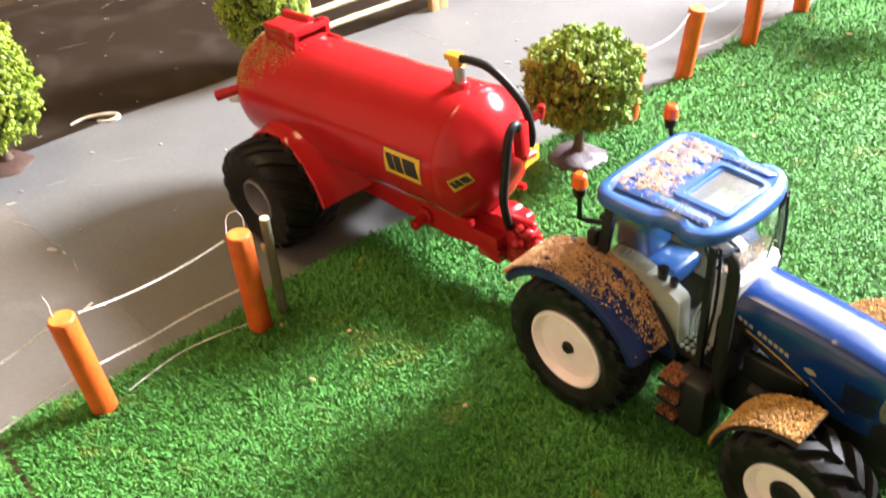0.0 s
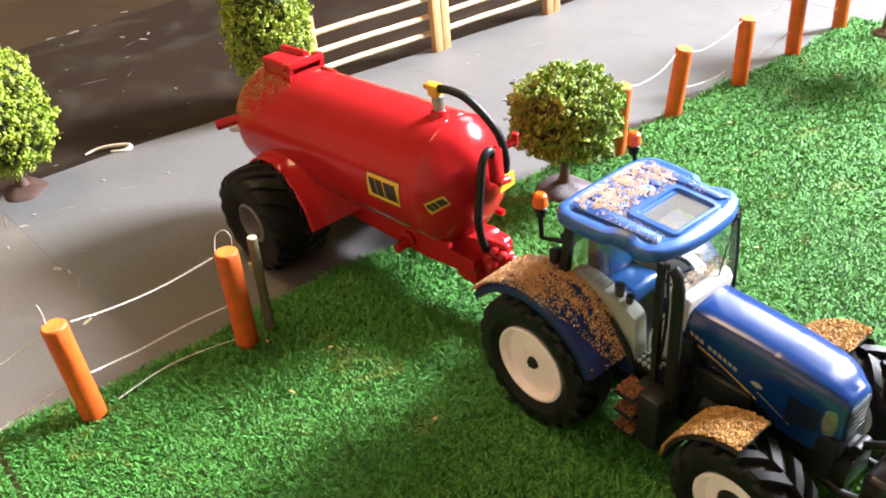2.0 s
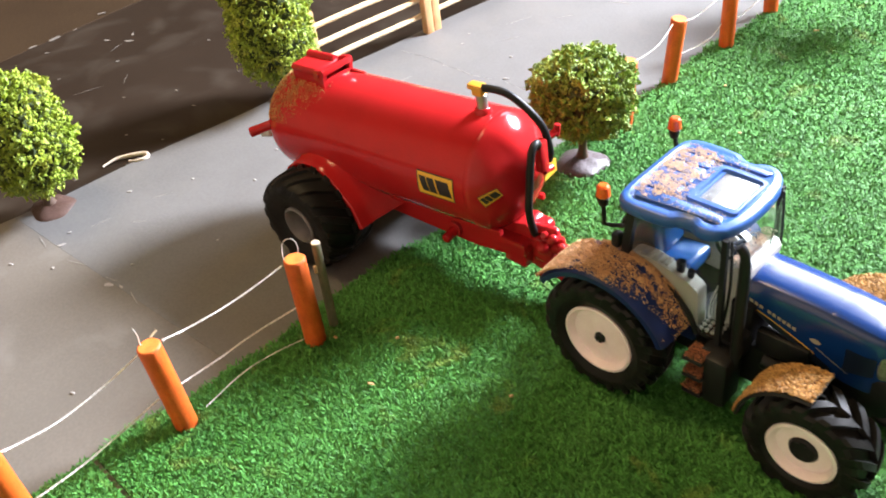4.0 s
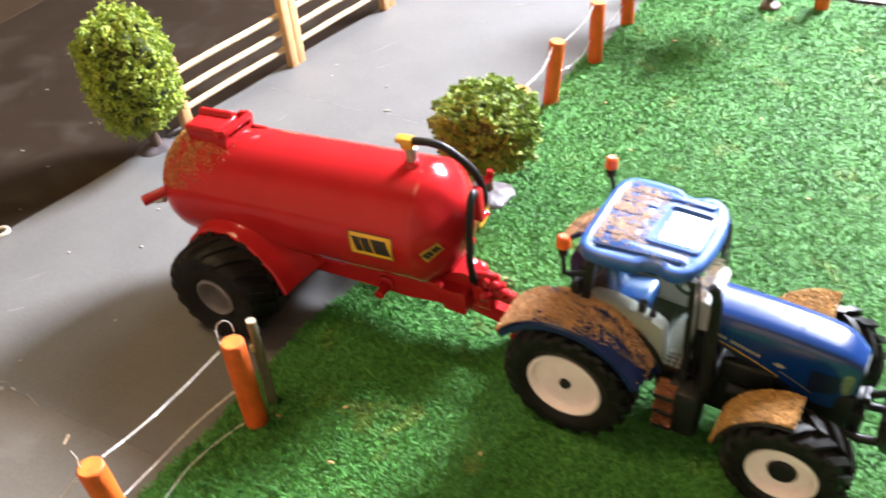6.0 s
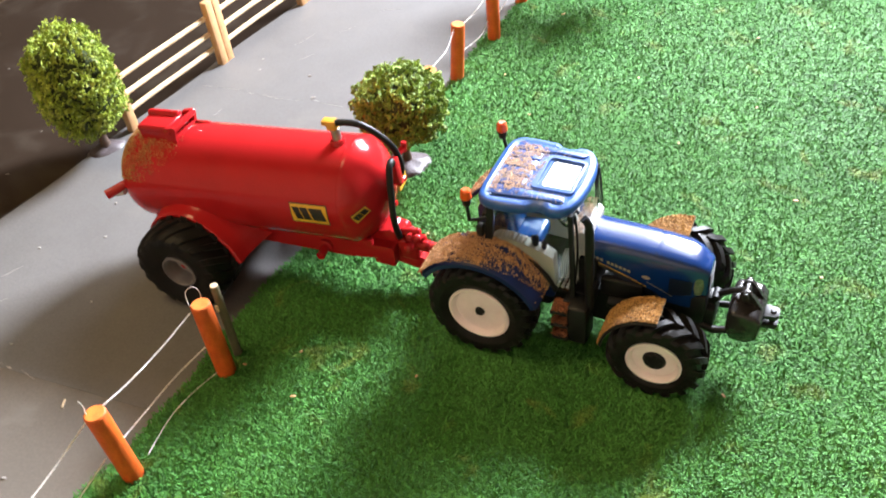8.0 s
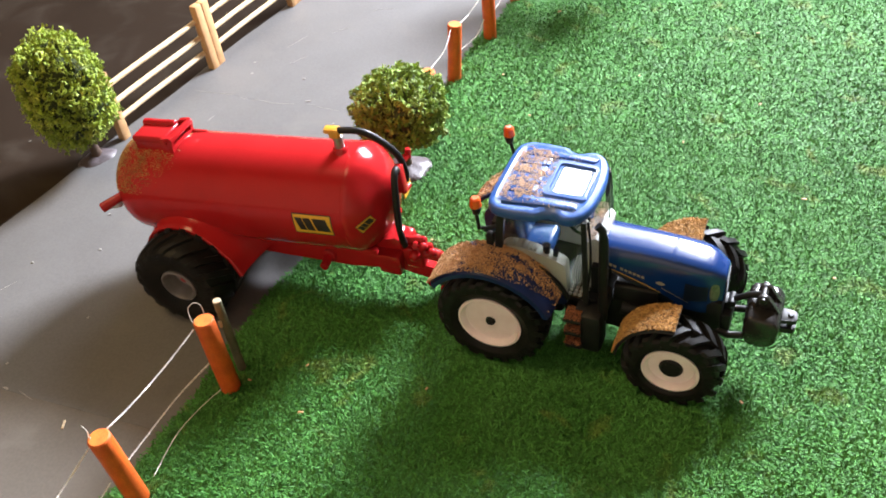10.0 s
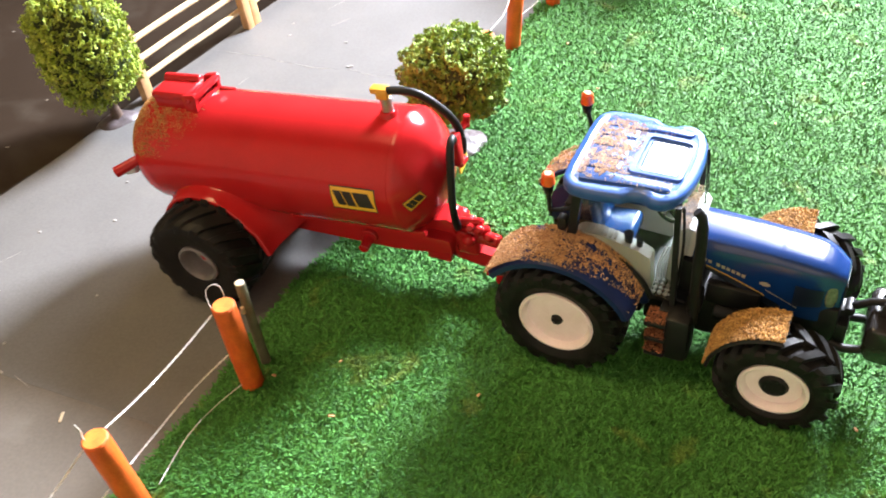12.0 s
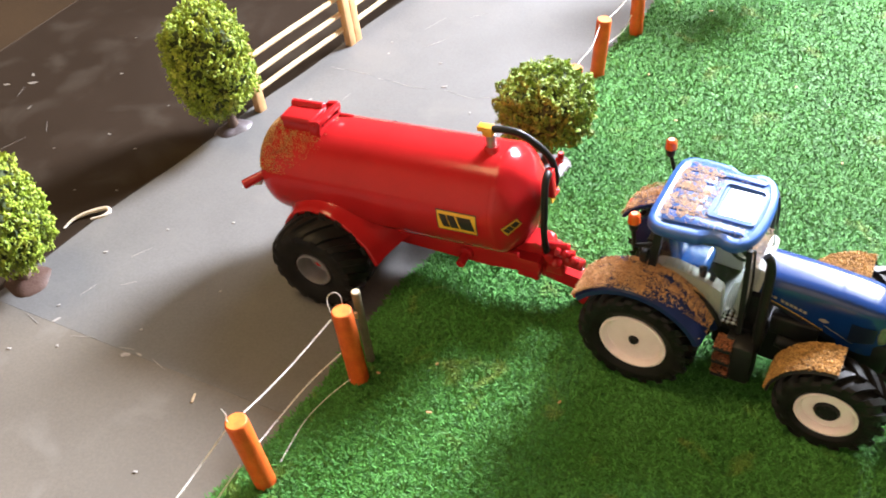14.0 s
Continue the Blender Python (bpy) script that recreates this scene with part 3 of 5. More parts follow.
# ---- trees ----
def tree(m, label, leaf, rw, rh, zc, lean=(0, 0), seed=1, trunk=3.4, clumps=3000, stone=None, foot=1.0):
    rng = random.Random(seed)
    t = thing("model_tree", m, label, "tree", "model trees")
    bm = bm_new()
    rings = []
    n = 24
    for k, (r, z) in enumerate(((15.5, -1.0), (16.0, 0.6), (14.0, 2.2), (10.0, 3.4), (5.5, 5.0))):
        r *= foot
        rings.append([(r * (1 + 0.10 * math.sin(2 * a + seed) + 0.06 * math.sin(5 * a + k)) * math.cos(a), r * 0.85 * (1 + 0.10 * math.cos(3 * a + seed)) * math.sin(a), z + 0.5 * math.sin(4 * a + seed + k))
                      for a in (2 * math.pi * i / n for i in range(n))])
    skin(bm, rings)
    part("plinth", bm, stone or (M_PLINTH if leaf is M_LEAF2 else M_BROWNPLINTH), t, "knobbly brown-grey rock base", 60)
    bm = bm_new()
    top = Vector((lean[0], lean[1], zc))
    tube(bm, smooth_path([(0, 0, 2), (0.4, -0.3, 9), top * 0.55, top * 0.8], 5), lambda f: trunk * (1.5 - 0.8 * min(1, 2.2 * f)) if f < 0.45 else trunk * 0.75, 12)
    for k in range(7):
        a = k * 0.9 + seed
        s = top * (0.55 + 0.05 * k)
        e = top + Vector((math.cos(a) * rw * 0.7, math.sin(a) * rw * 0.7, rh * (0.15 * k - 0.5)))
        tube(bm, smooth_path([s, s.lerp(e, 0.5) + Vector((0, 0, 2)), e], 4), lambda f: 1.3 - 0.9 * f, 6)
    part("trunk", bm, M_BARK, t, "dark brown trunk with limbs")
    def surface(d):
        """The crown's lumpy surface in the direction d: a full, slightly boxy oval with gathered clusters."""
        box_k = (math.hypot(d.x, d.y) ** 2.5 + abs(d.z) ** 2.5) ** -0.4
        sway = Vector((seed * 3.1, seed, 0))
        return box_k * (0.97 + 0.09 * noise.noise(d * 2.1 + sway) + 0.17 * noise.noise(d * 5.0 + sway) + 0.10 * noise.noise(d * 10 + sway))

    # this darkened core shows through the gaps as their shade
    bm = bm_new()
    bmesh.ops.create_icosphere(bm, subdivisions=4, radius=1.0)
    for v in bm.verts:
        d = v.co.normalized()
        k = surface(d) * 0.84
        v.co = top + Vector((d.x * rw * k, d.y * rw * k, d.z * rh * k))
    part("gap_shade_core", bm, M_GAPSHADE, t)
    uv = np.array([(1, 0, 0), (0, 1, 0), (-1, 0, 0), (0, -1, 0), (0, 0, 1), (0, 0, -1)], float)
    uf = np.array([(0, 1, 4), (1, 2, 4), (2, 3, 4), (3, 0, 4), (1, 0, 5), (2, 1, 5), (3, 2, 5), (0, 3, 5)])
    nrng = np.random.default_rng(seed)
    vs, fs = [], []
    for i in range(clumps):
        z = 1 - 2 * (i + 0.5) / clumps
        a = i * 2.399963 + rng.uniform(-0.35, 0.35)
        z = max(-1, min(1, z + rng.uniform(-0.03, 0.03)))
        q = math.sqrt(1 - z * z)
        d = Vector((q * math.cos(a), q * math.sin(a), z))
        gap = noise.noise(d * 6.5 + Vector((0, 0, seed * 1.7))) + 0.6 * noise.noise(d * 13 + Vector((seed, 0, 0)))
        if gap < -0.14 and rng.random() < 0.88:
            continue
        k = surface(d) * (rng.uniform(0.86, 1.0) + 0.07 * max(-0.6, gap))
        c = np.array(top + Vector((d.x * rw * k, d.y * rw * k, d.z * rh * k)))
        size = rng.uniform(0.75, 1.65)
        jit = 1 + nrng.uniform(-0.45, 0.45, (len(uv), 1))
        ax = nrng.uniform(0.6, 1.4, 3) * (1, 0.75, 0.4)
        rot = np.array(Euler((rng.uniform(0, 6.3), rng.uniform(0, 6.3), rng.uniform(0, 6.3))).to_matrix())
        fs.append(uf + len(vs) * len(uv))
        vs.append((c + ((uv * jit * ax) @ rot.T) * size) * MM)
    ob = raw_mesh("crown", np.concatenate(vs).tolist(), np.concatenate(fs).tolist(), leaf)
    ob.parent = t
    tagged(ob, "crumbly clumps of foam foliage")
    return t


tree(at(-341, -96, -4), "oval model tree with light green crumbly foliage", M_LEAF, 28, 35.5, 51, (1, 0), 3, clumps=13500)
tree(at(-317, 71, -4, 0, 0, 60), "oval model tree with green crumbly foliage beside the rail fence", M_LEAF, 28.5, 39, 54.5, (-1, 3), 8, clumps=13500, stone=M_PLINTH, foot=0.8)
tree(at(-99, 101, 0, 0, 0, 20), "round model tree with yellow-green foliage on a rock base", M_LEAF2, 28.5, 22.5, 44.5, (1, 0), 5, 3.0, clumps=12500)
tree(at(-9, 388, 0, 0, 0, 100), "tall model tree with a dark trunk at the field's edge", M_LEAF, 25, 25, 96, (0, 0), 12, 3.2, clumps=6000, stone=M_BARK, foot=0.55)
tree(at(-65, 392, 0, 0, 0, 40), "tall model tree with a thin dark trunk beside a post", M_LEAF, 22, 22, 98, (0, 0), 17, 2.6, clumps=6000, stone=M_BARK, foot=0.55)


# ---- wheels ----
def tyre_mesh(R, w, rim_r, lugs, lug_h, sweep, fill, side_lug):
    """A tyre round the y axis, its slanting lugs moulded in one with the carcass."""
    bm = bm_new()
    h = w / 2
    base = R - lug_h
    steps = (0.0, 0.05, 0.45 * fill, 0.5, 0.55, 0.5 + 0.45 * fill)
    half = [(0.0, base, 0.0, 0.0), (0.03, base, 1.0, 0.03), (0.30, base, 1.0, 0.3), (0.62, base - 0.2, 1.0, 0.62), (0.84, base - 0.8, 1.0, 0.84), (0.96, base - 2.0, 0.95, 0.96), (1.01, base - side_lug, 0.5, 1.05),
            (1.0, base - side_lug - 0.6, 0.0, 1.1), (1.0, rim_r + (base - rim_r) * 0.45, 0.0, 1.1), (0.84, rim_r + 1.2, 0.0, 1.1), (0.72, rim_r, 0.0, 1.1)]
    rows = [(-1, r) for r in half[::-1]] + [(1, r) for r in half[1:]] + [(1, (0.0, rim_r - 1.0, 0.0, 0.0))]
    rings = []
    for side, (f, r, lug, turn) in rows:
        ring = []
        for i in range(lugs):
            for k, u in enumerate(steps):
                on = k in ((1, 2) if side < 0 else (4, 5))
                a = 2 * math.pi * (i + u) / lugs + sweep * turn
                rr = r + (lug_h * lug if on else 0.0)
                ring.append((rr * math.cos(a), side * h * f, rr * math.sin(a)))
        rings.append(ring)
    rings.append(rings[0])
    skin(bm, rings, cap=False)
    bmesh.ops.remove_doubles(bm, verts=bm.verts, dist=0.001)
    return bm


def wheel(name, parent, c, R, w, rim_r, lugs, outward, rim_mat, cap_r, cap_mat, dish, lug_h=1.6, sweep=0.28, fill=1.0, side_lug=4.0, label=""):
    """rim (the part), with tyre and hub under it. outward: -1 or 1 along y."""
    bm = bm_new()
    o, h = outward, w / 2
    prof = [(rim_r + 0.4, 0.60 * h), (rim_r + 0.5, 0.86 * h), (rim_r - 0.6, 0.90 * h), (rim_r - 1.4, 0.80 * h), (rim_r - 2.2, 0.80 * h - dish), (rim_r * 0.55, 0.80 * h - dish * 1.15), (rim_r * 0.40, 0.80 * h - dish * 0.8),
            (cap_r * 0.9, 0.80 * h - dish * 0.8), (0.0, 0.80 * h - dish * 0.8)]
    lathe(bm, [(r, y * o) for r, y in prof], (0, 0, 0), (0, 1, 0), 48)
    lathe(bm, [(rim_r + 0.4, 0.6 * h * o), (rim_r + 0.2, -0.7 * h * o), (rim_r * 0.5, -0.6 * h * o), (0, -0.6 * h * o)], (0, 0, 0), (0, 1, 0), 32)
    rim = part(name, bm, rim_mat, parent, label)
    rim.location = Vector(c) * MM
    part("tyre", tyre_mesh(R, w, rim_r, lugs, lug_h, sweep * -o, fill, side_lug), M_RUBBER, rim, "black ribbed rubber tyre", 30)
    bm = bm_new()
    y0, y1 = (0.80 * h - dish) * o, (0.80 * h - dish * 0.8 + 1.2) * o
    cyl(bm, (0, y0, 0), (0, y1, 0), cap_r, cap_r * 0.9, 24, 0.4)
    for k in range(6):
        a = k * math.pi / 3
        cyl(bm, (cap_r * 0.62 * math.cos(a), y1 - 0.3 * o, cap_r * 0.62 * math.sin(a)), (cap_r * 0.62 * math.cos(a), y1 + 0.35 * o, cap_r * 0.62 * math.sin(a)), cap_r * 0.16, seg=6, bev=0.05)
    part("hub", bm, cap_mat, rim, "hub with bolt heads")
    return rim


# ---- slurry tanker ----
TANK_R = 27.5
tanker = thing("slurry_tanker", at(-168, 5.0, -2.5, 0, -3.6, 0.8), "glossy red plastic toy slurry tanker with mudguards, hitched to the tractor", "tanker")
AX = 54.5
X0, X1 = -44.0, 112.0
bm = bm_new()
prof = [(0.0, X0 - 3.2), (5, X0 - 2.7)] + [(TANK_R - 18 + 18 * math.sin(math.pi / 2 * i / 12), X0 + 15 - 16.5 * math.cos(math.pi / 2 * i / 12)) for i in range(13)]
DOME_X = 16.0


def dome_profile(n=60):
    """The front dome from its tight shoulder to the middle: (run, forward, radius, slope)."""
    rows, x, r = [], 0.0, 0.0
    for i in range(n + 1):
        u = i / n
        phi = 0.5 * min(1, u / 0.08) + (math.pi / 2 - 0.5) * max(0, (u - 0.08) / 0.92)
        rows.append((u, x, r, phi))
        x, r = x + math.cos(phi) / n, r + math.sin(phi) / n
    kx, kr = DOME_X / rows[-1][1], TANK_R / rows[-1][2]
    return [(u * kr, x * kx, TANK_R - r * kr, phi) for u, x, r, phi in rows]


DOME = dome_profile()
prof += [(TANK_R, X0 + 16), (TANK_R, 0), (TANK_R, 50), (TANK_R, X1 - DOME_X - 3), (TANK_R, X1 - DOME_X - 0.8)]
prof += [(r, X1 - DOME_X + x) for _, x, r, _ in DOME]
lathe(bm, prof, (0, 0, AX), (1, 0, 0), 72)
tank = part("tank", bm, M_RED, tanker, "glossy red domed tank barrel", 60)
bm = bm_new()
lathe(bm, [(TANK_R - 0.3, -0.7), (TANK_R + 0.12, -0.4), (TANK_R + 0.12, 0.4), (TANK_R - 0.3, 0.7)], (X1 - DOME_X - 1, 0, AX), (1, 0, 0), 72)
part("weld_seam", bm, M_RED, tanker)
# chassis and belly skirt under the barrel
bm = bm_new()
prism(bm, round_poly([(-30, AX - 25), (70, AX - 26), (112, AX - 29), (112, AX - 36), (84, AX - 38), (20, AX - 34), (-30, AX - 32)], 2), -12, 12, "xz", 0.6)
part("chassis", bm, M_RED, tanker)
bm = bm_new()
for s in (-1, 1):
    prism(bm, [(22, AX - 20), (104, AX - 20.5), (104, AX - 23), (22, AX - 23)], s * 15.0, s * 17.5, "xz", 0.4)
part("side_skirt", bm, M_RED, tanker)
bm = bm_new()
for s in (-1, 1):
    cyl(bm, (72, s * 9, AX - 32), (72, s * 20.5, AX - 33.5), 2.7, 2.3, 16)
    cyl(bm, (72, s * 9, AX - 32), (72, s * 14, AX - 32), 4.0, 4.0, 16)
part("side_outlet", bm, M_RED, tanker)
bm = bm_new()
cyl(bm, (0, -34, 23), (0, 34, 23), 2.5, seg=14)
box(bm, (0, 0, 24), (16, 30, 7), 1)
part("axle", bm, M_BLACK, tanker)


def mudguard(s):
    """A flared wing that grows out of the barrel and sweeps down ahead of the wheel."""
    bm = bm_new()
    outline = []
    for i in range(15):
        a = radians(168 - 9.5 * i)
        outline.append((0.8 + 28.4 * math.cos(a), 23.5 + 28.0 * math.sin(a)))
    outline += [(28.6, 35), (30.6, 30.5), (32.0, 27), (33.2, 24.4)]
    n = len(outline)
    rings = []
    for i, (x, z) in enumerate(outline):
        a = outline[max(i - 1, 0)]
        b = outline[min(i + 1, n - 1)]
        t = Vector((b[0] - a[0], b[1] - a[1])).normalized()
        nx, nz = -t.y, t.x
        if nx * x + nz * (z - 23) < 0:
            nx, nz = -nx, -nz
        f = i / (n - 1)
        ytip = 34 + 2.6 * max(0, f - 0.45) / 0.55
        row = []
        for y, up in ((10, 9), (17, 6.0), (23, 3.0), (28, 1.0), (31, 0.3), (ytip, 0), (ytip + 0.6, -0.6), (ytip + 0.5, -2.0), (ytip - 0.8, -1.8), (30, -1.2), (10, -1.2)):
            row.append((x + nx * up, s * y, z + nz * up))
        rings.append(row)
    skin(bm, rings)
    return part("mudguard", bm, M_RED, tanker, "flared red mudguard over the wheel", 40)


for s in (-1, 1):
    mudguard(s)
    wheel("wheel", tanker, (1.8, s * 37.5, 25.0), 26.2, 31, 9.6, 17, s, M_GREYRIM, 2.4, M_RED, 7.0, lug_h=1.5, sweep=0.42, fill=0.95, side_lug=5, label="grey plastic wheel rim")
# rear hatch box on top
top = AX + TANK_R
hatch = bm_new()
prism(hatch, round_poly([(-27, top - 6), (-27, top + 3.0), (-25, top + 4.5), (-8, top + 4.5), (-6.5, top + 3), (-6.5, top - 6)], 1), -8.6, 8.6, "xz", 0.5)
hatch_ob = part("hatch_box", hatch, M_RED, tanker, "raised red filling hatch")
bm = bm_new()
box(bm, (-17.8, -1.2, top + 4.4), (20.5, 15.5, 3.8), 1.5, (0, 0, 0), 3)
cyl(bm, (-28, 4.6, top + 6.0), (-8, 4.6, top + 6.0), 2.3, 2.3, 16, 0.5)
part("hatch_lid", bm, M_RED, hatch_ob)
bm = bm_new()
for y in (-9.0, 9.0):
    prism(bm, round_poly([(-9.5, top - 7), (-9.5, top + 6.2), (-2.5, top + 7.2), (-1.5, top + 5.5), (-3, top + 1), (-3, top - 7)], 1), y - 1.1, y + 1.1, "xz", 0.3)
box(bm, (-2.8, 0, top + 5.4), (2.4, 18.4, 2.8), 0.5)
box(bm, (-4.0, 0, top - 0.4), (2.2, 18.4, 2.6), 0.5)
cyl(bm, (-6.0, -11.0, top + 4.2), (-6.0, 11.0, top + 4.2), 1.0, seg=12)
part("hatch_bracket", bm, M_RED, hatch_ob)
bm = bm_new()
tube(bm, [(-3, 9, top - 1.0), (1.5, 10, top - 1.8), (4.0, 10.8, top - 2.6)], 1.3, 10)
part("side_valve", bm, M_RED, tanker)
# filler stub, elbow and suction hose
cx = 89.0
bm = bm_new()
cyl(bm, (cx, 0, top - 1.5), (cx, 0, top + 2.2), 4.2, 3.6, 20)
part("collar", bm, M_RED, tanker)
bm = bm_new()
cyl(bm, (cx, 0, top + 1), (cx, 0, top + 8.5), 2.5, seg=18)
part("filler_stub", bm, M_STEEL, tanker, "dull steel filler pipe")
bm = bm_new()
box(bm, (cx - 0.4, 0, top + 10.2), (5.4, 5.2, 4.2), 0.7)
box(bm, (cx - 1.8, 0, top + 11.8), (7.6, 4.6, 2.6), 0.7)
part("elbow", bm, M_ELBOW, tanker, "yellow elbow cap")
bm = bm_new()
tube(bm, smooth_path([(cx + 1.5, 0, top + 11.6), (cx + 9, 1, top + 11.4), (cx + 15, 2.5, top + 9), (cx + 21.5, 5, top + 2), (cx + 26, 7, top - 6), (cx + 27.5, 8, top - 16), (cx + 26.5, 8, top - 22)], 7), 1.75, 10)
part("suction_hose", bm, M_BLACK, tanker, "black rubber hose arching over the front")
bm = bm_new()
tube(bm, smooth_path([(115.5, 2.5, top - 14), (116, 0.5, top - 9.5), (116.5, -3.0, top - 9.5), (116.5, -5.5, top - 14), (116, -8.0, top - 27), (115.5, -9.5, top - 38), (114.5, -7, top - 50), (113, -3, top - 57)], 7), 1.75, 10)
part("delivery_hose", bm, M_BLACK, tanker, "black rubber hose down to the pump")
bm = bm_new()
box(bm, (115.4, 3.2, top - 17), (4.4, 5.6, 15), 1.2)
cyl(bm, (115.5, 7.5, top - 11), (117, 13, top - 10), 1.7, seg=12)
cyl(bm, (117, 13, top - 12), (117.6, 13.5, top - 6.5), 1.5, seg=12)
cyl(bm, (115.8, 3, top - 25), (115.8, 9.5, top - 26), 1.6, seg=12)
part("hose_bracket", bm, M_RED, tanker)
# pump and drawbar
bm = bm_new()
prism(bm, round_poly([(96, AX - 33.5), (132, AX - 42.5), (150, AX - 45), (150, AX - 50), (128, AX - 50), (96, AX - 41)], 1.2), -4.2, 4.2, "xz", 0.6)
prism(bm, round_poly([(103, AX - 23), (110, AX - 21.5), (113, AX - 26), (113, AX - 36), (97, AX - 37), (97, AX - 24)], 2.4), -6, 6, "xz", 0.6)
box(bm, (104, -1, AX - 40), (12, 17, 7.5), 1, (0, 8, 0))
cyl(bm, (152, 0, AX - 52), (152, 0, AX - 45), 4.4, seg=18)
part("drawbar", bm, M_RED, tanker, "tapering red drawbar with a hitch eye")
bm = bm_new()
box(bm, (117.5, -2, AX - 33.5), (11, 9, 15), 2.2, (0, 6, 0), 3)
cyl(bm, (111, -3, AX - 24.5), (125.5, -3.5, AX - 22.5), 2.5, 2.0, 14, 0.8)
cyl(bm, (118, -2, AX - 31), (132.5, -4, AX - 32.5), 3.5, 3.1, 16, 0.7)
cyl(bm, (116, -8.0, AX - 29), (116, 5, AX - 29), 3.0, 3.0, 14, 0.6)
bmesh.ops.create_icosphere(bm, subdivisions=2, radius=3.2, matrix=pose(113, -3.5, AX - 26.5))
bmesh.ops.create_icosphere(bm, subdivisions=2, radius=2.2, matrix=pose(121.5, -4, AX - 25))
for px, py, pz, pr in ((124.5, -6.5, AX - 24.5, 2.3), (119.5, -8.0, AX - 30, 3.0), (128, -5.5, AX - 29, 2.4)):
    bmesh.ops.create_icosphere(bm, subdivisions=3, radius=pr, matrix=pose(px, py, pz))
cyl(bm, (119, -1, AX - 27), (121, -8.5, AX - 22.5), 2.2, 1.8, 14, 0.6)
cyl(bm, (126, -3, AX - 33), (126, -3, AX - 25.5), 2.4, 1.9, 14, 0.6)
part("pump", bm, M_RED, tanker, "clustered red pump casting with knobs")
bm = bm_new()
box(bm, (131, 0, AX - 55), (8, 6, 9), 1.4, (0, -12, 0))
cyl(bm, (131, -4.5, AX - 56), (131, 4.5, AX - 56), 3.6, seg=16)
part("stand_foot", bm, M_RED, tanker)
bm = bm_new()
cyl(bm, (137, -5, AX - 58), (149, -5, AX - 56), 1.3, seg=10)
box(bm, (138, 0, AX - 43.0), (14, 5.2, 1.0), 0.3, (0, 8, 0))
part("hitch_pin", bm, M_STEEL, tanker, "pale worn steel pin and plate")
# rear fittings
bm = bm_new()
cyl(bm, (-38, -21, AX + 4), (-47, -31, AX + 1.5), 2.4, 2.7, 14)
part("rear_lever", bm, M_RED, tanker)
bm = bm_new()
cyl(bm, (-46, -19, AX - 4), (-52, -21, AX - 5), 2.6, 2.2, 14)
part("rear_valve", bm, M_GREY, tanker, "pale plastic outlet")


def barrel_point(u, a, lift):
    """A place on the barrel: u along its length, running on round the front dome, and the angle a above its flank."""
    flat = X1 - DOME_X
    if u <= flat:
        x, r, nx, nr = u, TANK_R, 0.0, 1.0
    else:
        run, x, r, phi = min(DOME, key=lambda row: abs(row[0] - (u - flat)))
        left = u - flat - run
        x, r, nx, nr = flat + x + left * math.cos(phi), r - left * math.sin(phi), math.sin(phi), math.cos(phi)
    r += lift * nr
    return (x + lift * nx, -r * math.cos(a), AX + r * math.sin(a))


def decal(u0, u1, a_mid, height, tilt, label):
    """A small printed plate that follows the barrel, with a dark emblem of blocks."""
    def patch(a0, a1, b0, b1, lift, skew=0.0):
        rows = []
        for i in range(9):
            v = b0 + (b1 - b0) * i / 8
            row = []
            for k in range(5):
                h = a0 + (a1 - a0) * k / 4 + skew * (v - 0.5)
                du, dv = (h - 0.5) * (u1 - u0), (v - 0.5) * height
                uu = (u0 + u1) / 2 + du * math.cos(tilt) - dv * math.sin(tilt)
                vv = du * math.sin(tilt) + dv * math.cos(tilt)
                row.append(barrel_point(uu, a_mid + vv / TANK_R, lift))
            rows.append(row)
        return rows
    bm = bm_new()
    skin(bm, patch(0, 1, 0, 1, 0.12), closed=False)
    plate = part("emblem_plate", bm, M_INK, tank, label)
    bm = bm_new()
    skin(bm, patch(0.025, 0.975, 0.05, 0.95, 0.20), closed=False)
    part("yellow_field", bm, M_YELLOW, plate)
    for a0, a1, b0, b1, skew in ((0.11, 0.29, 0.2, 0.8, -0.16), (0.31, 0.51, 0.2, 0.8, -0.16), (0.55, 0.9, 0.2, 0.8, -0.16)):
        bm = bm_new()
        skin(bm, patch(a0, a1, b0, b1, 0.28, skew), closed=False)
        part("emblem_block", bm, M_INK, plate)


decal(68.5, 90, radians(4.5), 11.8, 0.0, "yellow plate with a black block emblem")
decal(103.5, 114, radians(0.5), 7.4, 0.42, "small yellow plate with a black block emblem")
bm = bm_new()
prism(bm, [(5, AX - 4), (14, AX - 3), (14, AX + 3), (5, AX + 3)], X1 + 1.9, X1 + 2.6, "yz", 0)
part("front_plate", bm, M_YELLOW, tank, "yellow plate on the front dome")


# ---- tractor ----
tractor = thing("tractor", at(1.2, 4.6, -0.8, 0, 0, -2.6), "blue toy tractor with white wheel rims and sawdust on its wings", "tractor")
for s in (-1, 1):
    wheel("rear_wheel", tractor, (0, s * 31.0, 27.0), 27.0, 17, 15.0, 19, s, M_WHITE, 2.5, M_BLACK, 2.0, lug_h=1.9, sweep=0.30, side_lug=5, label="cream-white rear wheel rim")
    wheel("front_wheel", tractor, (84, s * 30.2, 22.0), 22.6, 18, 12.2, 15, s, M_WHITE, 5.4, M_BLACK, 2.2, lug_h=2.3, sweep=0.40, side_lug=5, label="cream-white front wheel rim")

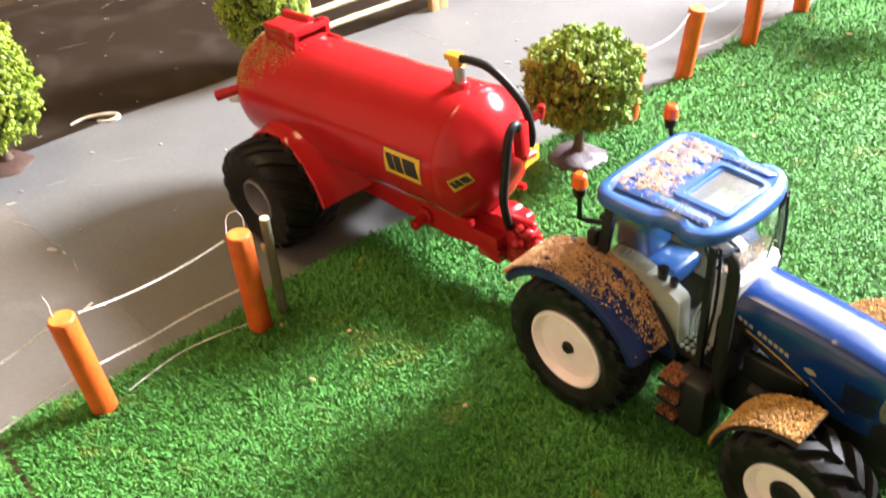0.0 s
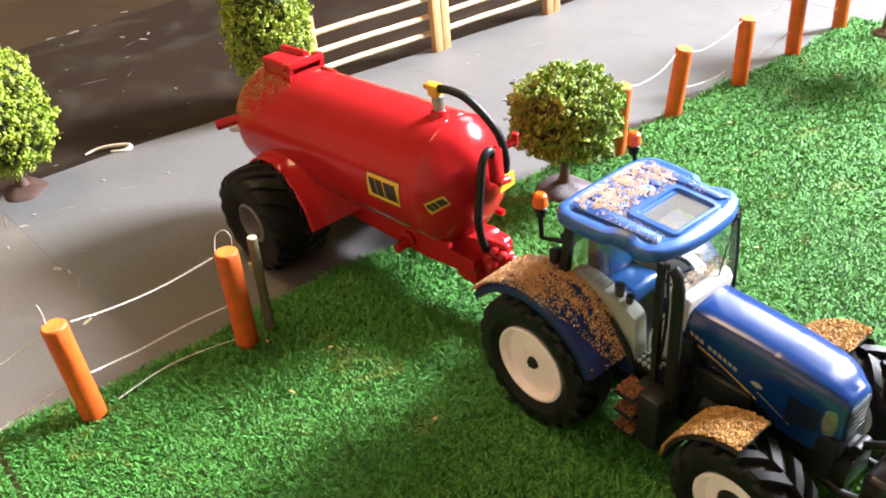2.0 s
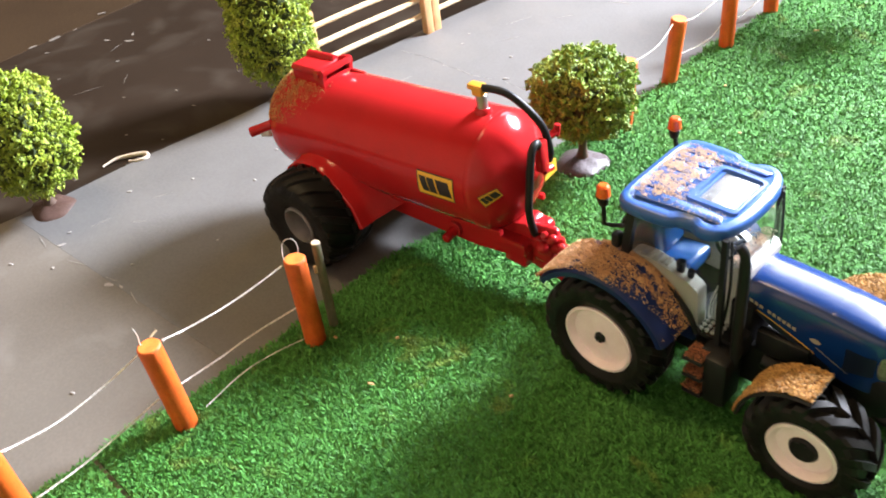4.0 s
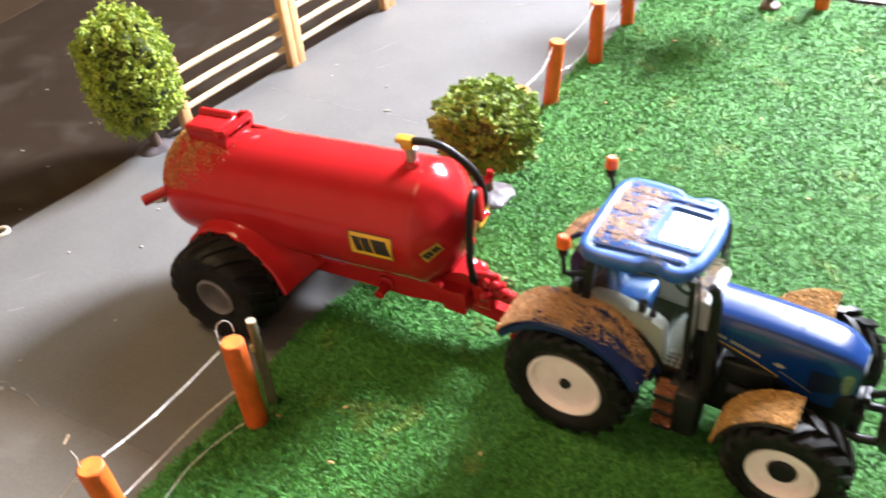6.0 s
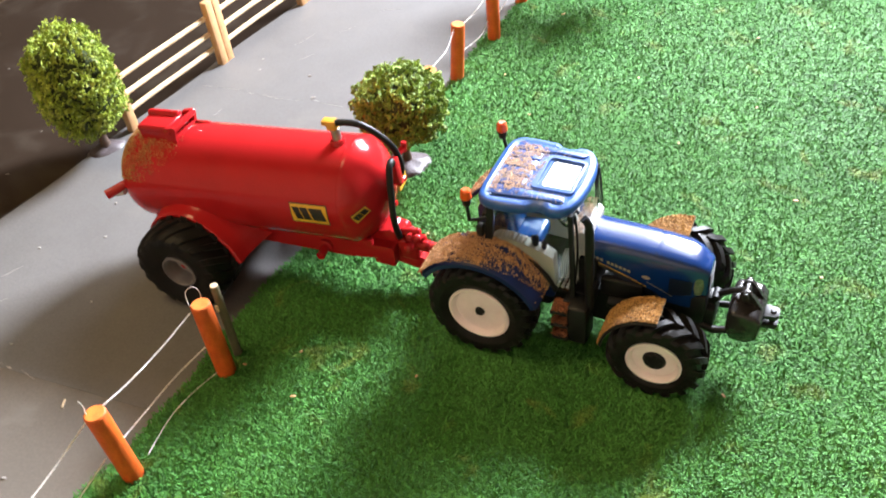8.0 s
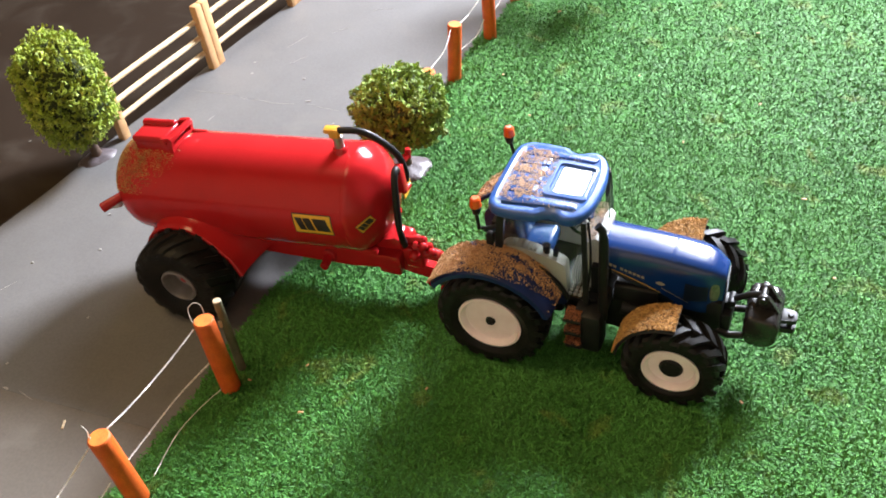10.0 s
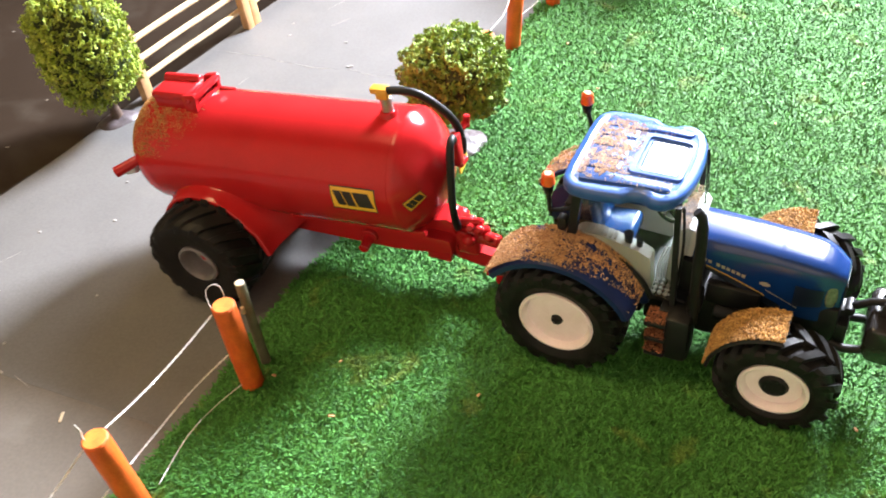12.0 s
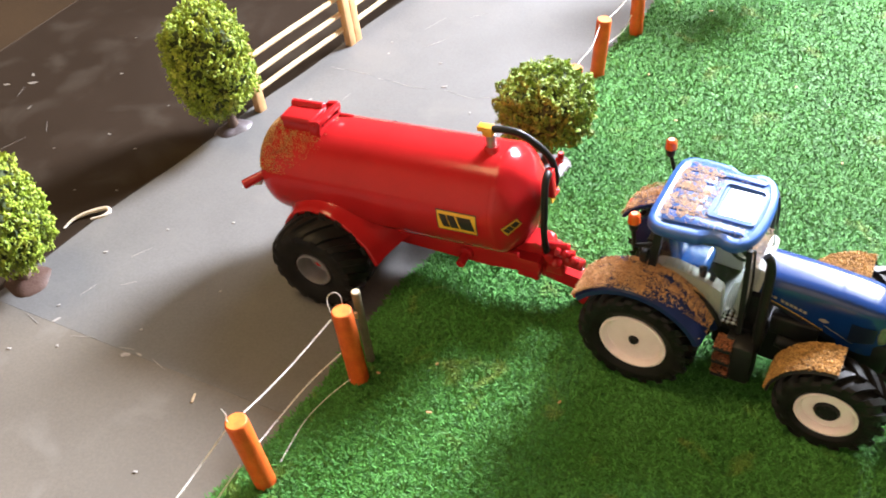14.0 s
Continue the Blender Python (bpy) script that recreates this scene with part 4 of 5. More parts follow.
# chassis, gearbox and engine
bm = bm_new()
box(bm, (6, 0, 28), (44, 26, 22), 2)
part("gearbox", bm, M_BLACK, tractor)
bm = bm_new()
box(bm, (45.5, 0, 24), (35, 24, 20), 2)
part("clutch_housing", bm, M_BLACK, tractor)
bm = bm_new()
box(bm, (46.0, 0, 43), (9, 29, 21), 1.5)
part("firewall", bm, M_BLACK, tractor, "black bulkhead behind the bonnet")
bm = bm_new()
box(bm, (81.5, 0, 31), (37, 19, 20), 2)
part("engine_block", bm, M_BLACK, tractor, "black moulded engine block")
bm = bm_new()
cyl(bm, (0, -32, 27), (0, 32, 27), 5.5, seg=18)
part("rear_axle", bm, M_BLACK, tractor)
bm = bm_new()
cyl(bm, (84, -30, 21.4), (84, 30, 21.4), 4.0, seg=16)
part("front_axle", bm, M_BLACK, tractor)
for s in (-1, 1):
    bm = bm_new()
    cyl(bm, (82, s * 19, 21.4), (82, s * 27, 21.4), 7.5, 6.0, 18)
    part("steering_hub", bm, M_BLACK, tractor)
    bm = bm_new()
    box(bm, (62, s * 11, 38), (20, 4, 10), 1)
    part("side_cover", bm, M_BLACK, tractor)
    bm = bm_new()
    cyl(bm, (56, s * 12.5, 30), (70, s * 12.5, 28), 3.4, seg=14)
    part("filter_canister", bm, M_BLACK, tractor)

# bonnet
def bonnet_ring(x):
    f = (x - 45) / 53
    w = 11.4 - 1.0 * f - 2.9 * (max(0, f - 0.78) / 0.22) ** 2
    zt = 62.8 - 1.0 * f - 3.8 * f ** 3 - 2.6 * max(0, (f - 0.86) / 0.14) ** 2
    zb = 51 - 15.5 * min(1, f / 0.62) ** 1.15 - 2.5 * max(0, f - 0.62) / 0.38
    if f > 0.9:
        zb += 3 * ((f - 0.9) / 0.1) ** 2
    side = [(w, zb), (w * 1.0, zb + (zt - zb) * 0.35), (w * 0.99, zb + (zt - zb) * 0.62), (w * 0.965, zt - 4.4), (w * 0.905, zt - 2.0), (w * 0.80, zt - 0.85), (w * 0.42, zt - 0.2), (0, zt)]
    return [(x, -y, z) for y, z in side] + [(x, y, z) for y, z in side[-2::-1]]


bm = bm_new()
xs = [45 + 53 * i / 22 for i in range(23)]
rings = [bonnet_ring(x) for x in xs]
skin(bm, rings)
nose = [[(98 + d, y * k, 47 + (z - 47) * k) for _, y, z in rings[-1]] for d, k in ((0.9, 0.95), (1.5, 0.87), (1.8, 0.76))]
skin(bm, [rings[-1]] + nose)
bmesh.ops.remove_doubles(bm, verts=bm.verts, dist=0.01)
bonnet = part("bonnet", bm, M_BLUE, tractor, "glossy blue rounded bonnet", 50)
bm = bm_new()
skin(bm, [[(x, y, z + (0.14 if 0 < i < 12 else -0.1)) for x, y, z in bonnet_ring(x)[4:-4]] for i, x in enumerate([75 + 17 * i / 12 for i in range(13)])], closed=False)
part("bonnet_panel", bm, M_BLUE, bonnet, "flush panel near the bonnet's nose")
bm = bm_new()
prism(bm, round_poly([(-5.4, 39.0), (5.4, 39.0), (6.6, 51.5), (-6.6, 51.5)], 1.5), 99.0, 100.0, "yz", 0.3)
for k in range(5):
    box(bm, (99.95, 0, 40.6 + 2.3 * k), (0.4, 10.4, 0.6), 0.1)
part("grille", bm, M_RUBBER, bonnet, "black slatted front grille")
for s in (-1, 1):
    bm = bm_new()
    rows = []
    for i in range(9):
        f = i / 8
        x = 93.6 + 4.2 * f
        ring = [(abs(p[1]), p[2]) for p in bonnet_ring(x)[:8]]
        mid, tall = 46.4 - 0.6 * f, 4.9 * math.sqrt(max(0.04, 1 - (2 * f - 1) ** 4))
        row = []
        for k in range(7):
            z = mid + tall * (k / 3 - 1)
            y = next((y0 + (y1 - y0) * (z - z0) / max(z1 - z0, 1e-6) for (y0, z0), (y1, z1) in zip(ring, ring[1:]) if z0 <= z <= z1), ring[0][0])
            row.append((x, s * (y + (0.5 if 0 < k < 6 and 0 < i < 8 else 0.1)), z))
        rows.append(row)
    skin(bm, rows, closed=False)
    part("headlamp", bm, M_LAMP, bonnet, "clear headlamp on the bonnet corner")
    bm = bm_new()
    rows = []
    for i in range(9):
        x = 83 + 10 * i / 8
        rr = bonnet_ring(x)[0:3]
        rows.append([(x, s * (abs(rr[1][1]) + 0.25), 40 + 1.5 * i / 8), (x, s * (abs(rr[1][1]) + 0.25), 50.5 - 0.8 * i / 8)])
    skin(bm, rows, closed=False)
    part("side_vent", bm, M_SHADEBLUE, bonnet, "dark side grille")
    # printed stripe with bars for the lettering
    def on_side(x, z, lift):
        rr = bonnet_ring(x)
        pts = [(abs(p[1]), p[2]) for p in rr[:8]]
        for (y0, z0), (y1, z1) in zip(pts, pts[1:]):
            if z0 <= z <= z1:
                return (x, s * (y0 + (y1 - y0) * (z - z0) / max(z1 - z0, 1e-6) + lift), z)
        return (x, s * (pts[0][0] + lift), z)
    def strip(x0, x1, zf, h, lift, mat, name):
        bm = bm_new()
        skin(bm, [[on_side(x, zf(x) - h(x) / 2, lift), on_side(x, zf(x) + h(x) / 2, lift)] for x in [x0 + (x1 - x0) * i / 14 for i in range(15)]], closed=False)
        part(name, bm, mat, bonnet)
    line = lambda x: 54.8 - 0.30 * (x - 47)
    strip(46.5, 73, lambda x: line(x) - 2.6 - 0.0035 * (x - 47) ** 2, lambda x: 0.5, 0.22, M_YELLOW, "stripe")
    under = lambda x: line(x) - 3.1 - 0.0035 * (x - 47) ** 2
    foot = lambda x: bonnet_ring(x)[0][2]
    strip(46.0, 79, lambda x: (under(x) + foot(x)) / 2, lambda x: max(0.1, under(x) - foot(x)), 0.15, M_SHADEBLUE, "side_panel")
    strip(73, 85, lambda x: 45.2 - 0.55 * (x - 73) * 0.9, lambda x: 0.35, 0.22, M_CREAMPRINT, "stripe")
    x = 47.5
    for k in range(10):
        wdt = 1.35 if k != 3 else 0.7
        if k != 3:
            strip(x, x + wdt, line, lambda x: 1.5, 0.25, M_CREAMPRINT, "print_bar")
        x += wdt + 0.55
    strip(70.5, 74.5, lambda x: 48.0 - 0.1 * (x - 70), lambda x: 1.9 * math.sin(math.pi * (x - 70.3) / 4.5) + 0.2, 0.25, M_CREAMPRINT, "emblem")

# cab floor, cowl and console
bm = bm_new()
prism(bm, round_poly([(2, 36), (46, 33), (46, 37), (2, 40)], 1), -19, 19, "xz", 0.5)
part("cab_floor", bm, M_BLACK, tractor)
bm = bm_new()
for r in range(4):
    for c in range(4):
        box(bm, (33.4 + 2.3 * r, -18.6 + 2.3 * c, 37.9), (1.5, 1.5, 1.2), 0.3, (0, 0, 45))
part("floor_studs", bm, M_GREY, tractor, "worn raised studs on the cab step")
for s in (-1, 1):
    bm = bm_new()
    prism(bm, round_poly([(-1, 56), (3, 61.5), (11, 62.0), (27, 57.8), (31.5, 55.5), (32.5, 38), (8, 38), (-1, 48)], 0.8), s * 14.0, s * 20.0, "xz", 0.8)
    part("side_console", bm, M_GREY, tractor, "pale grey console beside the seat")
bm = bm_new()
for k in range(7):
    box(bm, (6 + 1.9 * k, -17, 62.0 - 0.12 * k * k * 0.2), (1.0, 4.6, 1.0), 0.2, (0, 8, 0))
part("console_vent", bm, M_GREY, tractor, "pale ridged vent on the console")
bm = bm_new()
for k in range(6):
    tube(bm, smooth_path([(33.2 + 0.9 * k, -13.2 + 0.6 * k, 39), (33.0 + 0.9 * k, -12.4 + 0.6 * k, 46), (35.0 + 1.1 * k, -11.0 + 0.6 * k, 55)], 4), 0.32, 6)
part("ribbed_boot", bm, M_GREY, tractor, "pale curved ribs below the dashboard")
bm = bm_new()
cyl(bm, (22, -16.5, 57), (22, -16.5, 63.5), 1.5, 1.9, 12)
cyl(bm, (26, -16.5, 56), (26.5, -16.5, 61.0), 1.1, 1.5, 12)
part("lever_bank", bm, M_BLACK, tractor, "dark lever pair on the console")
bm = bm_new()
prism(bm, round_poly([(36, 38), (42.5, 37), (45.5, 56), (46.5, 66), (42, 67.5), (37.5, 62)], 1.6), -11.5, 11.5, "xz", 1)
part("dashboard", bm, M_GREY, tractor, "grey dashboard and cowl")
bm = bm_new()
tube(bm, [(33 + 6.2 * math.cos(a) * 0.85, 6.2 * math.sin(a), 65 - 6.2 * math.cos(a) * 0.5) for a in (2 * math.pi * i / 24 for i in range(25))], 0.8, 8)
cyl(bm, (33, 0, 65), (38.5, 0, 58), 1.2, seg=12)
cyl(bm, (31.4, -5, 65), (34.6, 5, 65), 0.8, seg=8)
part("steering_wheel", bm, M_BLACK, tractor, "black steering wheel and column")
bm = bm_new()
box(bm, (13, 0, 51), (17, 17, 7), 2.4, (0, -4, 0), 3)
seat = part("seat", bm, M_SEAT, tractor, "shiny blue driver's seat")
bm = bm_new()
box(bm, (5.5, 0, 63), (5.5, 16, 20), 2.3, (0, -10, 0), 3)
box(bm, (3.4, 0, 74), (4.0, 10, 6), 1.6, (0, -10, 0), 3)
part("backrest", bm, M_SEAT, seat)
bm = bm_new()
cyl(bm, (13, 0, 37), (13, 0, 48), 5, 4, 16)
part("seat_base", bm, M_BLACK, seat)

# pillars and glazing
def beam(bm, a, b, w, d):
    a, b = Vector(a), Vector(b)
    ax = (b - a).normalized()
    u = Vector((1, 0, 0)) - ax * ax.x
    u.normalize()
    v = ax.cross(u)
    skin(bm, [[p + u * sx * w / 2 + v * sy * d / 2 for sx, sy in ((-1, -1), (1, -1), (1, 1), (-1, 1))] for p in (a, b)])


for s in (-1, 1):
    bm = bm_new()
    beam(bm, (41.5, s * 20.8, 35), (40.0, s * 19.5, 83), 2.1, 2.0)
    part("front_pillar", bm, M_BLACK, tractor)
    bm = bm_new()
    beam(bm, (0.5, s * 21.5, 54), (3.0, s * 19.5, 83), 3.4, 2.6)
    part("rear_pillar", bm, M_BLACK, tractor)
    bm = bm_new()
    tube(bm, smooth_path([(0.5, s * 21, 56), (8, s * 21.4, 57.5), (20, s * 21.6, 53), (29, s * 21.6, 45), (33, s * 21.4, 37)], 4), 1.2, 8)
    part("window_seal", bm, M_BLACK, tractor)
    bm = bm_new()
    prism(bm, [(3.5, 57), (20, 54), (29, 46), (33, 38), (41, 37), (39.5, 82.5), (4.5, 82.5)], s * 20.2, s * 20.6, "xz", 0)
    part("side_window", bm, G_CAB, tractor, "clear plastic side window")
bm = bm_new()
rings = []
for i in range(9):
    y = -19 + 38 * i / 8
    bow = 3.4 * (1 - (y / 19) ** 2)
    low = 58 - 16 * (abs(y) / 19) ** 3
    rings.append([(41.6 + bow + 1.3 * math.sin(math.pi * f), y * (1 - 0.05 * f), low + (82.3 - low) * f) for f in (0, 0.25, 0.5, 0.75, 1)])
skin(bm, rings, closed=False)
screen = part("windscreen", bm, G_CAB, tractor, "curved clear windscreen")
for s in (-1, 1):
    bm = bm_new()
    tube(bm, [(41.6 + 1.3 * math.sin(math.pi * f), s * 19.1 * (1 - 0.05 * f), 42 + 40.3 * f) for f in (0, 0.2, 0.4, 0.6, 0.8, 1)], 0.6, 6)
    part("screen_seal", bm, M_BLACK, screen)
bm = bm_new()
skin(bm, [[(1.0, y, 57), (3.0, y * 0.92, 82.3)] for y in (-19, -7, 7, 19)], closed=False)
part("rear_window", bm, G_CAB, tractor, "clear rear window")
bm = bm_new()
tube(bm, [(45.3, 3, 62), (43.9, 9, 73), (43.2, 11, 76)], 0.35, 6)
part("wiper", bm, M_BLACK, tractor)

# roof
ROOF_X, ROOF_Y = -2.5, 1.2  # the roof sits a little back and askew on the cab
half = [(-1.5, 15), (-0.4, 22), (3.5, 25.6), (12, 26.2), (22.5, 25.3), (25.0, 22.6), (29.5, 21.8), (32.5, 24.2), (37, 24.4), (41.2, 21.2), (44.2, 14.5), (45.4, 6)]
soft = [3.0, 3.5, 4.0, 4.0, 1.8, 1.8, 1.8, 1.8, 3.0, 4.0, 4.0, 4.0]
outline = round_poly([(x, -y) for x, y in half] + [(x, y) for x, y in half[::-1]], soft + soft[::-1], 4)
sun = round_poly([(24.8, -9.6), (38.8, -9.2), (38.8, 9.2), (24.8, 9.6)], 1.5, 4)
bm = bm_new()
crown_z = lambda x, y: 87.9 - 0.0018 * y * y - 0.0009 * (x - 20) ** 2
layers = [(shrink(outline, 2.4), 81.4, 0), (shrink(outline, 0.5), 81.8, 0), (outline, 82.6, 0), (outline, 85.0, 0), (shrink(outline, 0.35), 85.8, 0), (shrink(outline, 1.0), 86.3, 0), (shrink(outline, 3.0), None, -0.1), (shrink(outline, 3.8), None, -0.5)]
rings = [[(x, y, crown_z(x, y) + dz if z is None else z) for x, y in poly] for poly, z, dz in layers]
vr = skin(bm, rings, cap=False)
bm.verts.ensure_lookup_table()
hole = [bm.verts.new((x, y, crown_z(x, y) - 0.3)) for x, y in sun]
low = [bm.verts.new((x, y, 84.0)) for x, y in shrink(sun, 1.2)]
inner_edges = [bm.edges.get((vr[-1][i], vr[-1][(i + 1) % len(vr[-1])])) for i in range(len(vr[-1]))]
hole_edges = [bm.edges.new((hole[i], hole[(i + 1) % len(hole)])) for i in range(len(hole))]
bmesh.ops.triangle_fill(bm, use_beauty=True, edges=inner_edges + hole_edges)
for i in range(len(hole)):
    j = (i + 1) % len(hole)
    bm.faces.new((hole[i], hole[j], low[j], low[i]))
under = [bm.verts.new((v.co.x, v.co.y, 81.9)) for v in low]
for i in range(len(low)):
    j = (i + 1) % len(low)
    bm.faces.new((low[i], low[j], under[j], under[i]))
roof_low = [bm.edges.get((vr[0][i], vr[0][(i + 1) % len(vr[0])])) for i in range(len(vr[0]))]
under_e = [bm.edges.get((under[i], under[(i + 1) % len(under)])) for i in range(len(under))]
bmesh.ops.triangle_fill(bm, use_beauty=True, edges=roof_low + under_e)
roof = part("roof", bm, M_ROOFSHEEN, tractor, "blue cab roof with moulded ribs and sunroof", 40)
roof.location = Vector((ROOF_X, ROOF_Y, 0)) * MM


def roof_pad(poly, r=1.0):
    bm = bm_new()
    p = round_poly(poly, r, 3)
    q = shrink(p, 0.45)
    skin(bm, [[(x, y, crown_z(x, y) - 0.5) for x, y in p], [(x, y, crown_z(x, y) + 0.28) for x, y in p], [(x, y, crown_z(x, y) + 0.55) for x, y in q]])
    part("roof_rib", bm, M_ROOFSHEEN, roof)


for y0, y1 in ((-13.2, -7.2), (-6.2, -0.5), (0.5, 6.2), (7.2, 13.2)):
    roof_pad([(4.6, y0), (18.5, y0), (18.5, y1), (4.6, y1)])
for s in (-1, 1):
    p = [(4.6, s * 14.2), (19, s * 14.2), (24, s * 15.2), (37.5, s * 15.0), (38.8, s * 18.4), (24, s * 19.4), (5.4, s * 20.6)]
    roof_pad(p if s > 0 else p[::-1])
rim = [(20.6, -12.8), (41, -12.4), (41, 12.4), (20.6, 12.8)]
bm = bm_new()
p, q = round_poly(rim, 2.5, 4), round_poly([(23.8, -10.4), (39.6, -10.0), (39.6, 10.0), (23.8, 10.4)], 2.0, 4)
skin(bm, [[(x, y, crown_z(x, y) - 0.5) for x, y in p], [(x, y, crown_z(x, y) + 0.5) for x, y in shrink(p, 0.4)], [(x, y, crown_z(x, y) + 0.6) for x, y in shrink(q, -0.4)], [(x, y, crown_z(x, y) - 0.5) for x, y in q]], cap=False)
part("sunroof_surround", bm, M_ROOFSHEEN, roof)
bm = bm_new()
prism(bm, shrink(sun, 0.4), 86.7, 87.2, "xy", 0)
part("sunroof", bm, G_ROOF, roof, "clear plastic sunroof panel")

# beacons
for s in (-1, 1):
    bm = bm_new()
    by, bx, bz = s * 26.5 + 1.2 - 0.8 * s, (-9.5 if s > 0 else -7.0), (-1.2 if s > 0 else -3.0)
    tube(bm, [(2, s * 20, 73), (-4, by - 1.5 * s, 72.6), (-6.5, by, 73.2), (bx, by, 86 + bz)], 0.9, 8)
    stalk = part("beacon_stalk", bm, M_BLACK, tractor, "thin black beacon stalk")
    bm = bm_new()
    cyl(bm, (bx, by, 84.5 + bz), (bx, by, 88.2 + bz), 1.7, 2.3, 16)
    part("beacon_base", bm, M_BLACK, stalk)
    bm = bm_new()
    cyl(bm, (bx, by, 88.2 + bz), (bx, by, 93.6 + bz), 2.7, 2.3, 18, 0.8)
    part("beacon_lens", bm, M_AMBER, stalk, "orange beacon lens")

# rear wings


def wing_point(f, y, up=0.0):
    """A place on the near wing: f along the arc from the back, y across, up off the face."""
    a = radians(146 - 122 * f)
    r = 31.6 + up + 1.6 * (1 - f) + 1.5 * max(0, f - 0.75) * 4 * 0.3
    rise = 0.16 * max(0, 38 - abs(y)) * 0.55
    return (r * math.cos(a) * 1.03, y, 27 + (r + rise) * math.sin(a))


for s in (-1, 1):
    bm = bm_new()
    rings = []
    for i in range(19):
        f = i / 18
        row = [wing_point(f, s * y, u) for y, u in ((19, 0.2), (26, 0.3), (33, 0.2), (37.5, -0.2), (39.0, -1.2), (39.2, -3.2), (38.0, -3.0), (37, -1.6), (28, -1.4), (19, -1.4))]
        rings.append(row)
    skin(bm, rings)
    part("rear_wing", bm, M_WINGSHADE, tractor, "blue rear wing with its shade put into the colour")
    bm = bm_new()
    prism(bm, round_poly([(-22, 45), (-8, 58), (8, 58), (24, 46), (32, 36), (32, 30), (-22, 30)], 2), s * 17.5, s * 19.5, "xz", 0.4)
    part("wing_side", bm, M_WINGSHADE, tractor)
    bm = bm_new()
    box(bm, (-29.0, s * 33, 43), (2.6, 6, 4.4), 1.0)
    part("tail_lamp", bm, material("red_lens", (0.5, 0.01, 0.015), (0.42, 0.008, 0.01), 0.25) if s < 0 else bpy.data.materials["red_lens"], tractor, "small red tail lamp")
    # steps
    for k in range(3):
        bm = bm_new()
        box(bm, (37.5 + 0.3 * k, s * 27.0, 32.5 - 8.2 * k), (8, 9, 2.0), 0.5)
        part("step", bm, M_BLACK, tractor)
    bm = bm_new()
    box(bm, (40.5, s * 22.0, 23), (6, 6, 24), 0.6)
    box(bm, (45.5, s * 23, 24), (10, 13, 23), 2.2)
    part("fuel_tank", bm, M_BLACK, tractor, "black side tank beside the steps")
    # front wings
    bm = bm_new()
    rings = []
    for i in range(12):
        a = radians(174 - 86 * i / 11)
        r = 25.0
        rings.append([(83.5 + rr * math.cos(a), s * y, 22.2 + rr * math.sin(a)) for y, rr in ((21.5, r + 0.2), (30, r + 0.5), (37.6, r), (38.2, r - 1.0), (37.6, r - 1.2), (30, r - 0.8), (21.5, r - 1.0))])
    skin(bm, rings)
    part("front_wing", bm, M_BLACK, tractor, "black front wing")
    bm = bm_new()
    tube(bm, [(82, s * 20, 24), (76, s * 24, 36), (75, s * 27, 44)], 1.2, 8)
    part("wing_stay", bm, M_BLACK, tractor)

# exhaust stack on the right of the bonnet
bm = bm_new()
ex = 49.8
tube(bm, smooth_path([(ex, -22, 30), (ex, -23, 44), (ex, -23.2, 60), (ex, -23.4, 76), (ex - 0.6, -23.6, 83.5), (ex - 2.6, -23.8, 86.4)], 5), lambda f: 2.1 if f < 0.72 else 1.8, 14)
box(bm, (ex, -19.5, 40), (5, 8, 9), 1)
part("exhaust_pipe", bm, M_BLACK, tractor, "upright black exhaust with a bent tip")
bm = bm_new()
box(bm, (0, 0, 72.5), (5, 40, 4.0), 1)
for s in (-1, 1):
    box(bm, (-2.5, s * 21.5, 66), (3.6, 4, 6), 0.8)
part("rear_lamp_bar", bm, M_BLACK, tractor)
bm = bm_new()
box(bm, (-22, 0, 24), (16, 10, 8), 1.2)
box(bm, (-30, 0, 17), (10, 7, 2.4), 0.6)
for s in (-1, 1):
    tube(bm, [(-14, s * 10, 26), (-26, s * 12, 22), (-36, s * 13, 20)], 1.5, 8)
part("rear_linkage", bm, M_BLACK, tractor, "black rear hitch and lift arms")
# front linkage
bm = bm_new()
box(bm, (98, 0, 27), (12, 16, 12), 1.6)
for s in (-1, 1):
    tube(bm, [(96, s * 8, 24), (104, s * 8.6, 22), (112, s * 8.2, 23.5)], 1.7, 10)
cyl(bm, (103, 3.5, 36), (103, -3.5, 36), 1.9, seg=14)
tube(bm, [(103, 0, 36), (110, 0, 41), (115.5, 0, 43)], 1.5, 10)
box(bm, (101, 0, 34), (5, 7, 5), 0.8)
part("front_linkage", bm, M_BLACK, tractor, "black front lift arms and top link")

# ---- front weight ----
weight = thing("front_weight", at(1.2, 4.6, -0.8, 0, 0, -2.6) @ at(117.0, 0, 6.0), "rounded black plastic ballast weight on the tractor's front linkage", "weight")
bm = bm_new()
rings = []
for y, k in ((-12.2, 0.84), (-11.6, 0.90), (-10.4, 0.94), (-4, 0.97), (4, 0.97), (10.4, 0.94), (11.6, 0.90), (12.2, 0.84)):
    c = (0.5, 24)
    poly = round_poly([(-6.5, 33.2), (5.0, 32.6), (8.2, 28.5), (7.2, 18), (3.0, 14.5), (-5.5, 15.0), (-8.0, 20), (-8.0, 30)], 1.5, 3)
    rings.append([(c[0] + (x - c[0]) * k, y, c[1] + (z - c[1]) * k) for x, z in poly])
skin(bm, rings)
part("ballast_block", bm, M_GLOSSBLACK, weight, "smooth black ballast block with rounded edges", 50)
bm = bm_new()
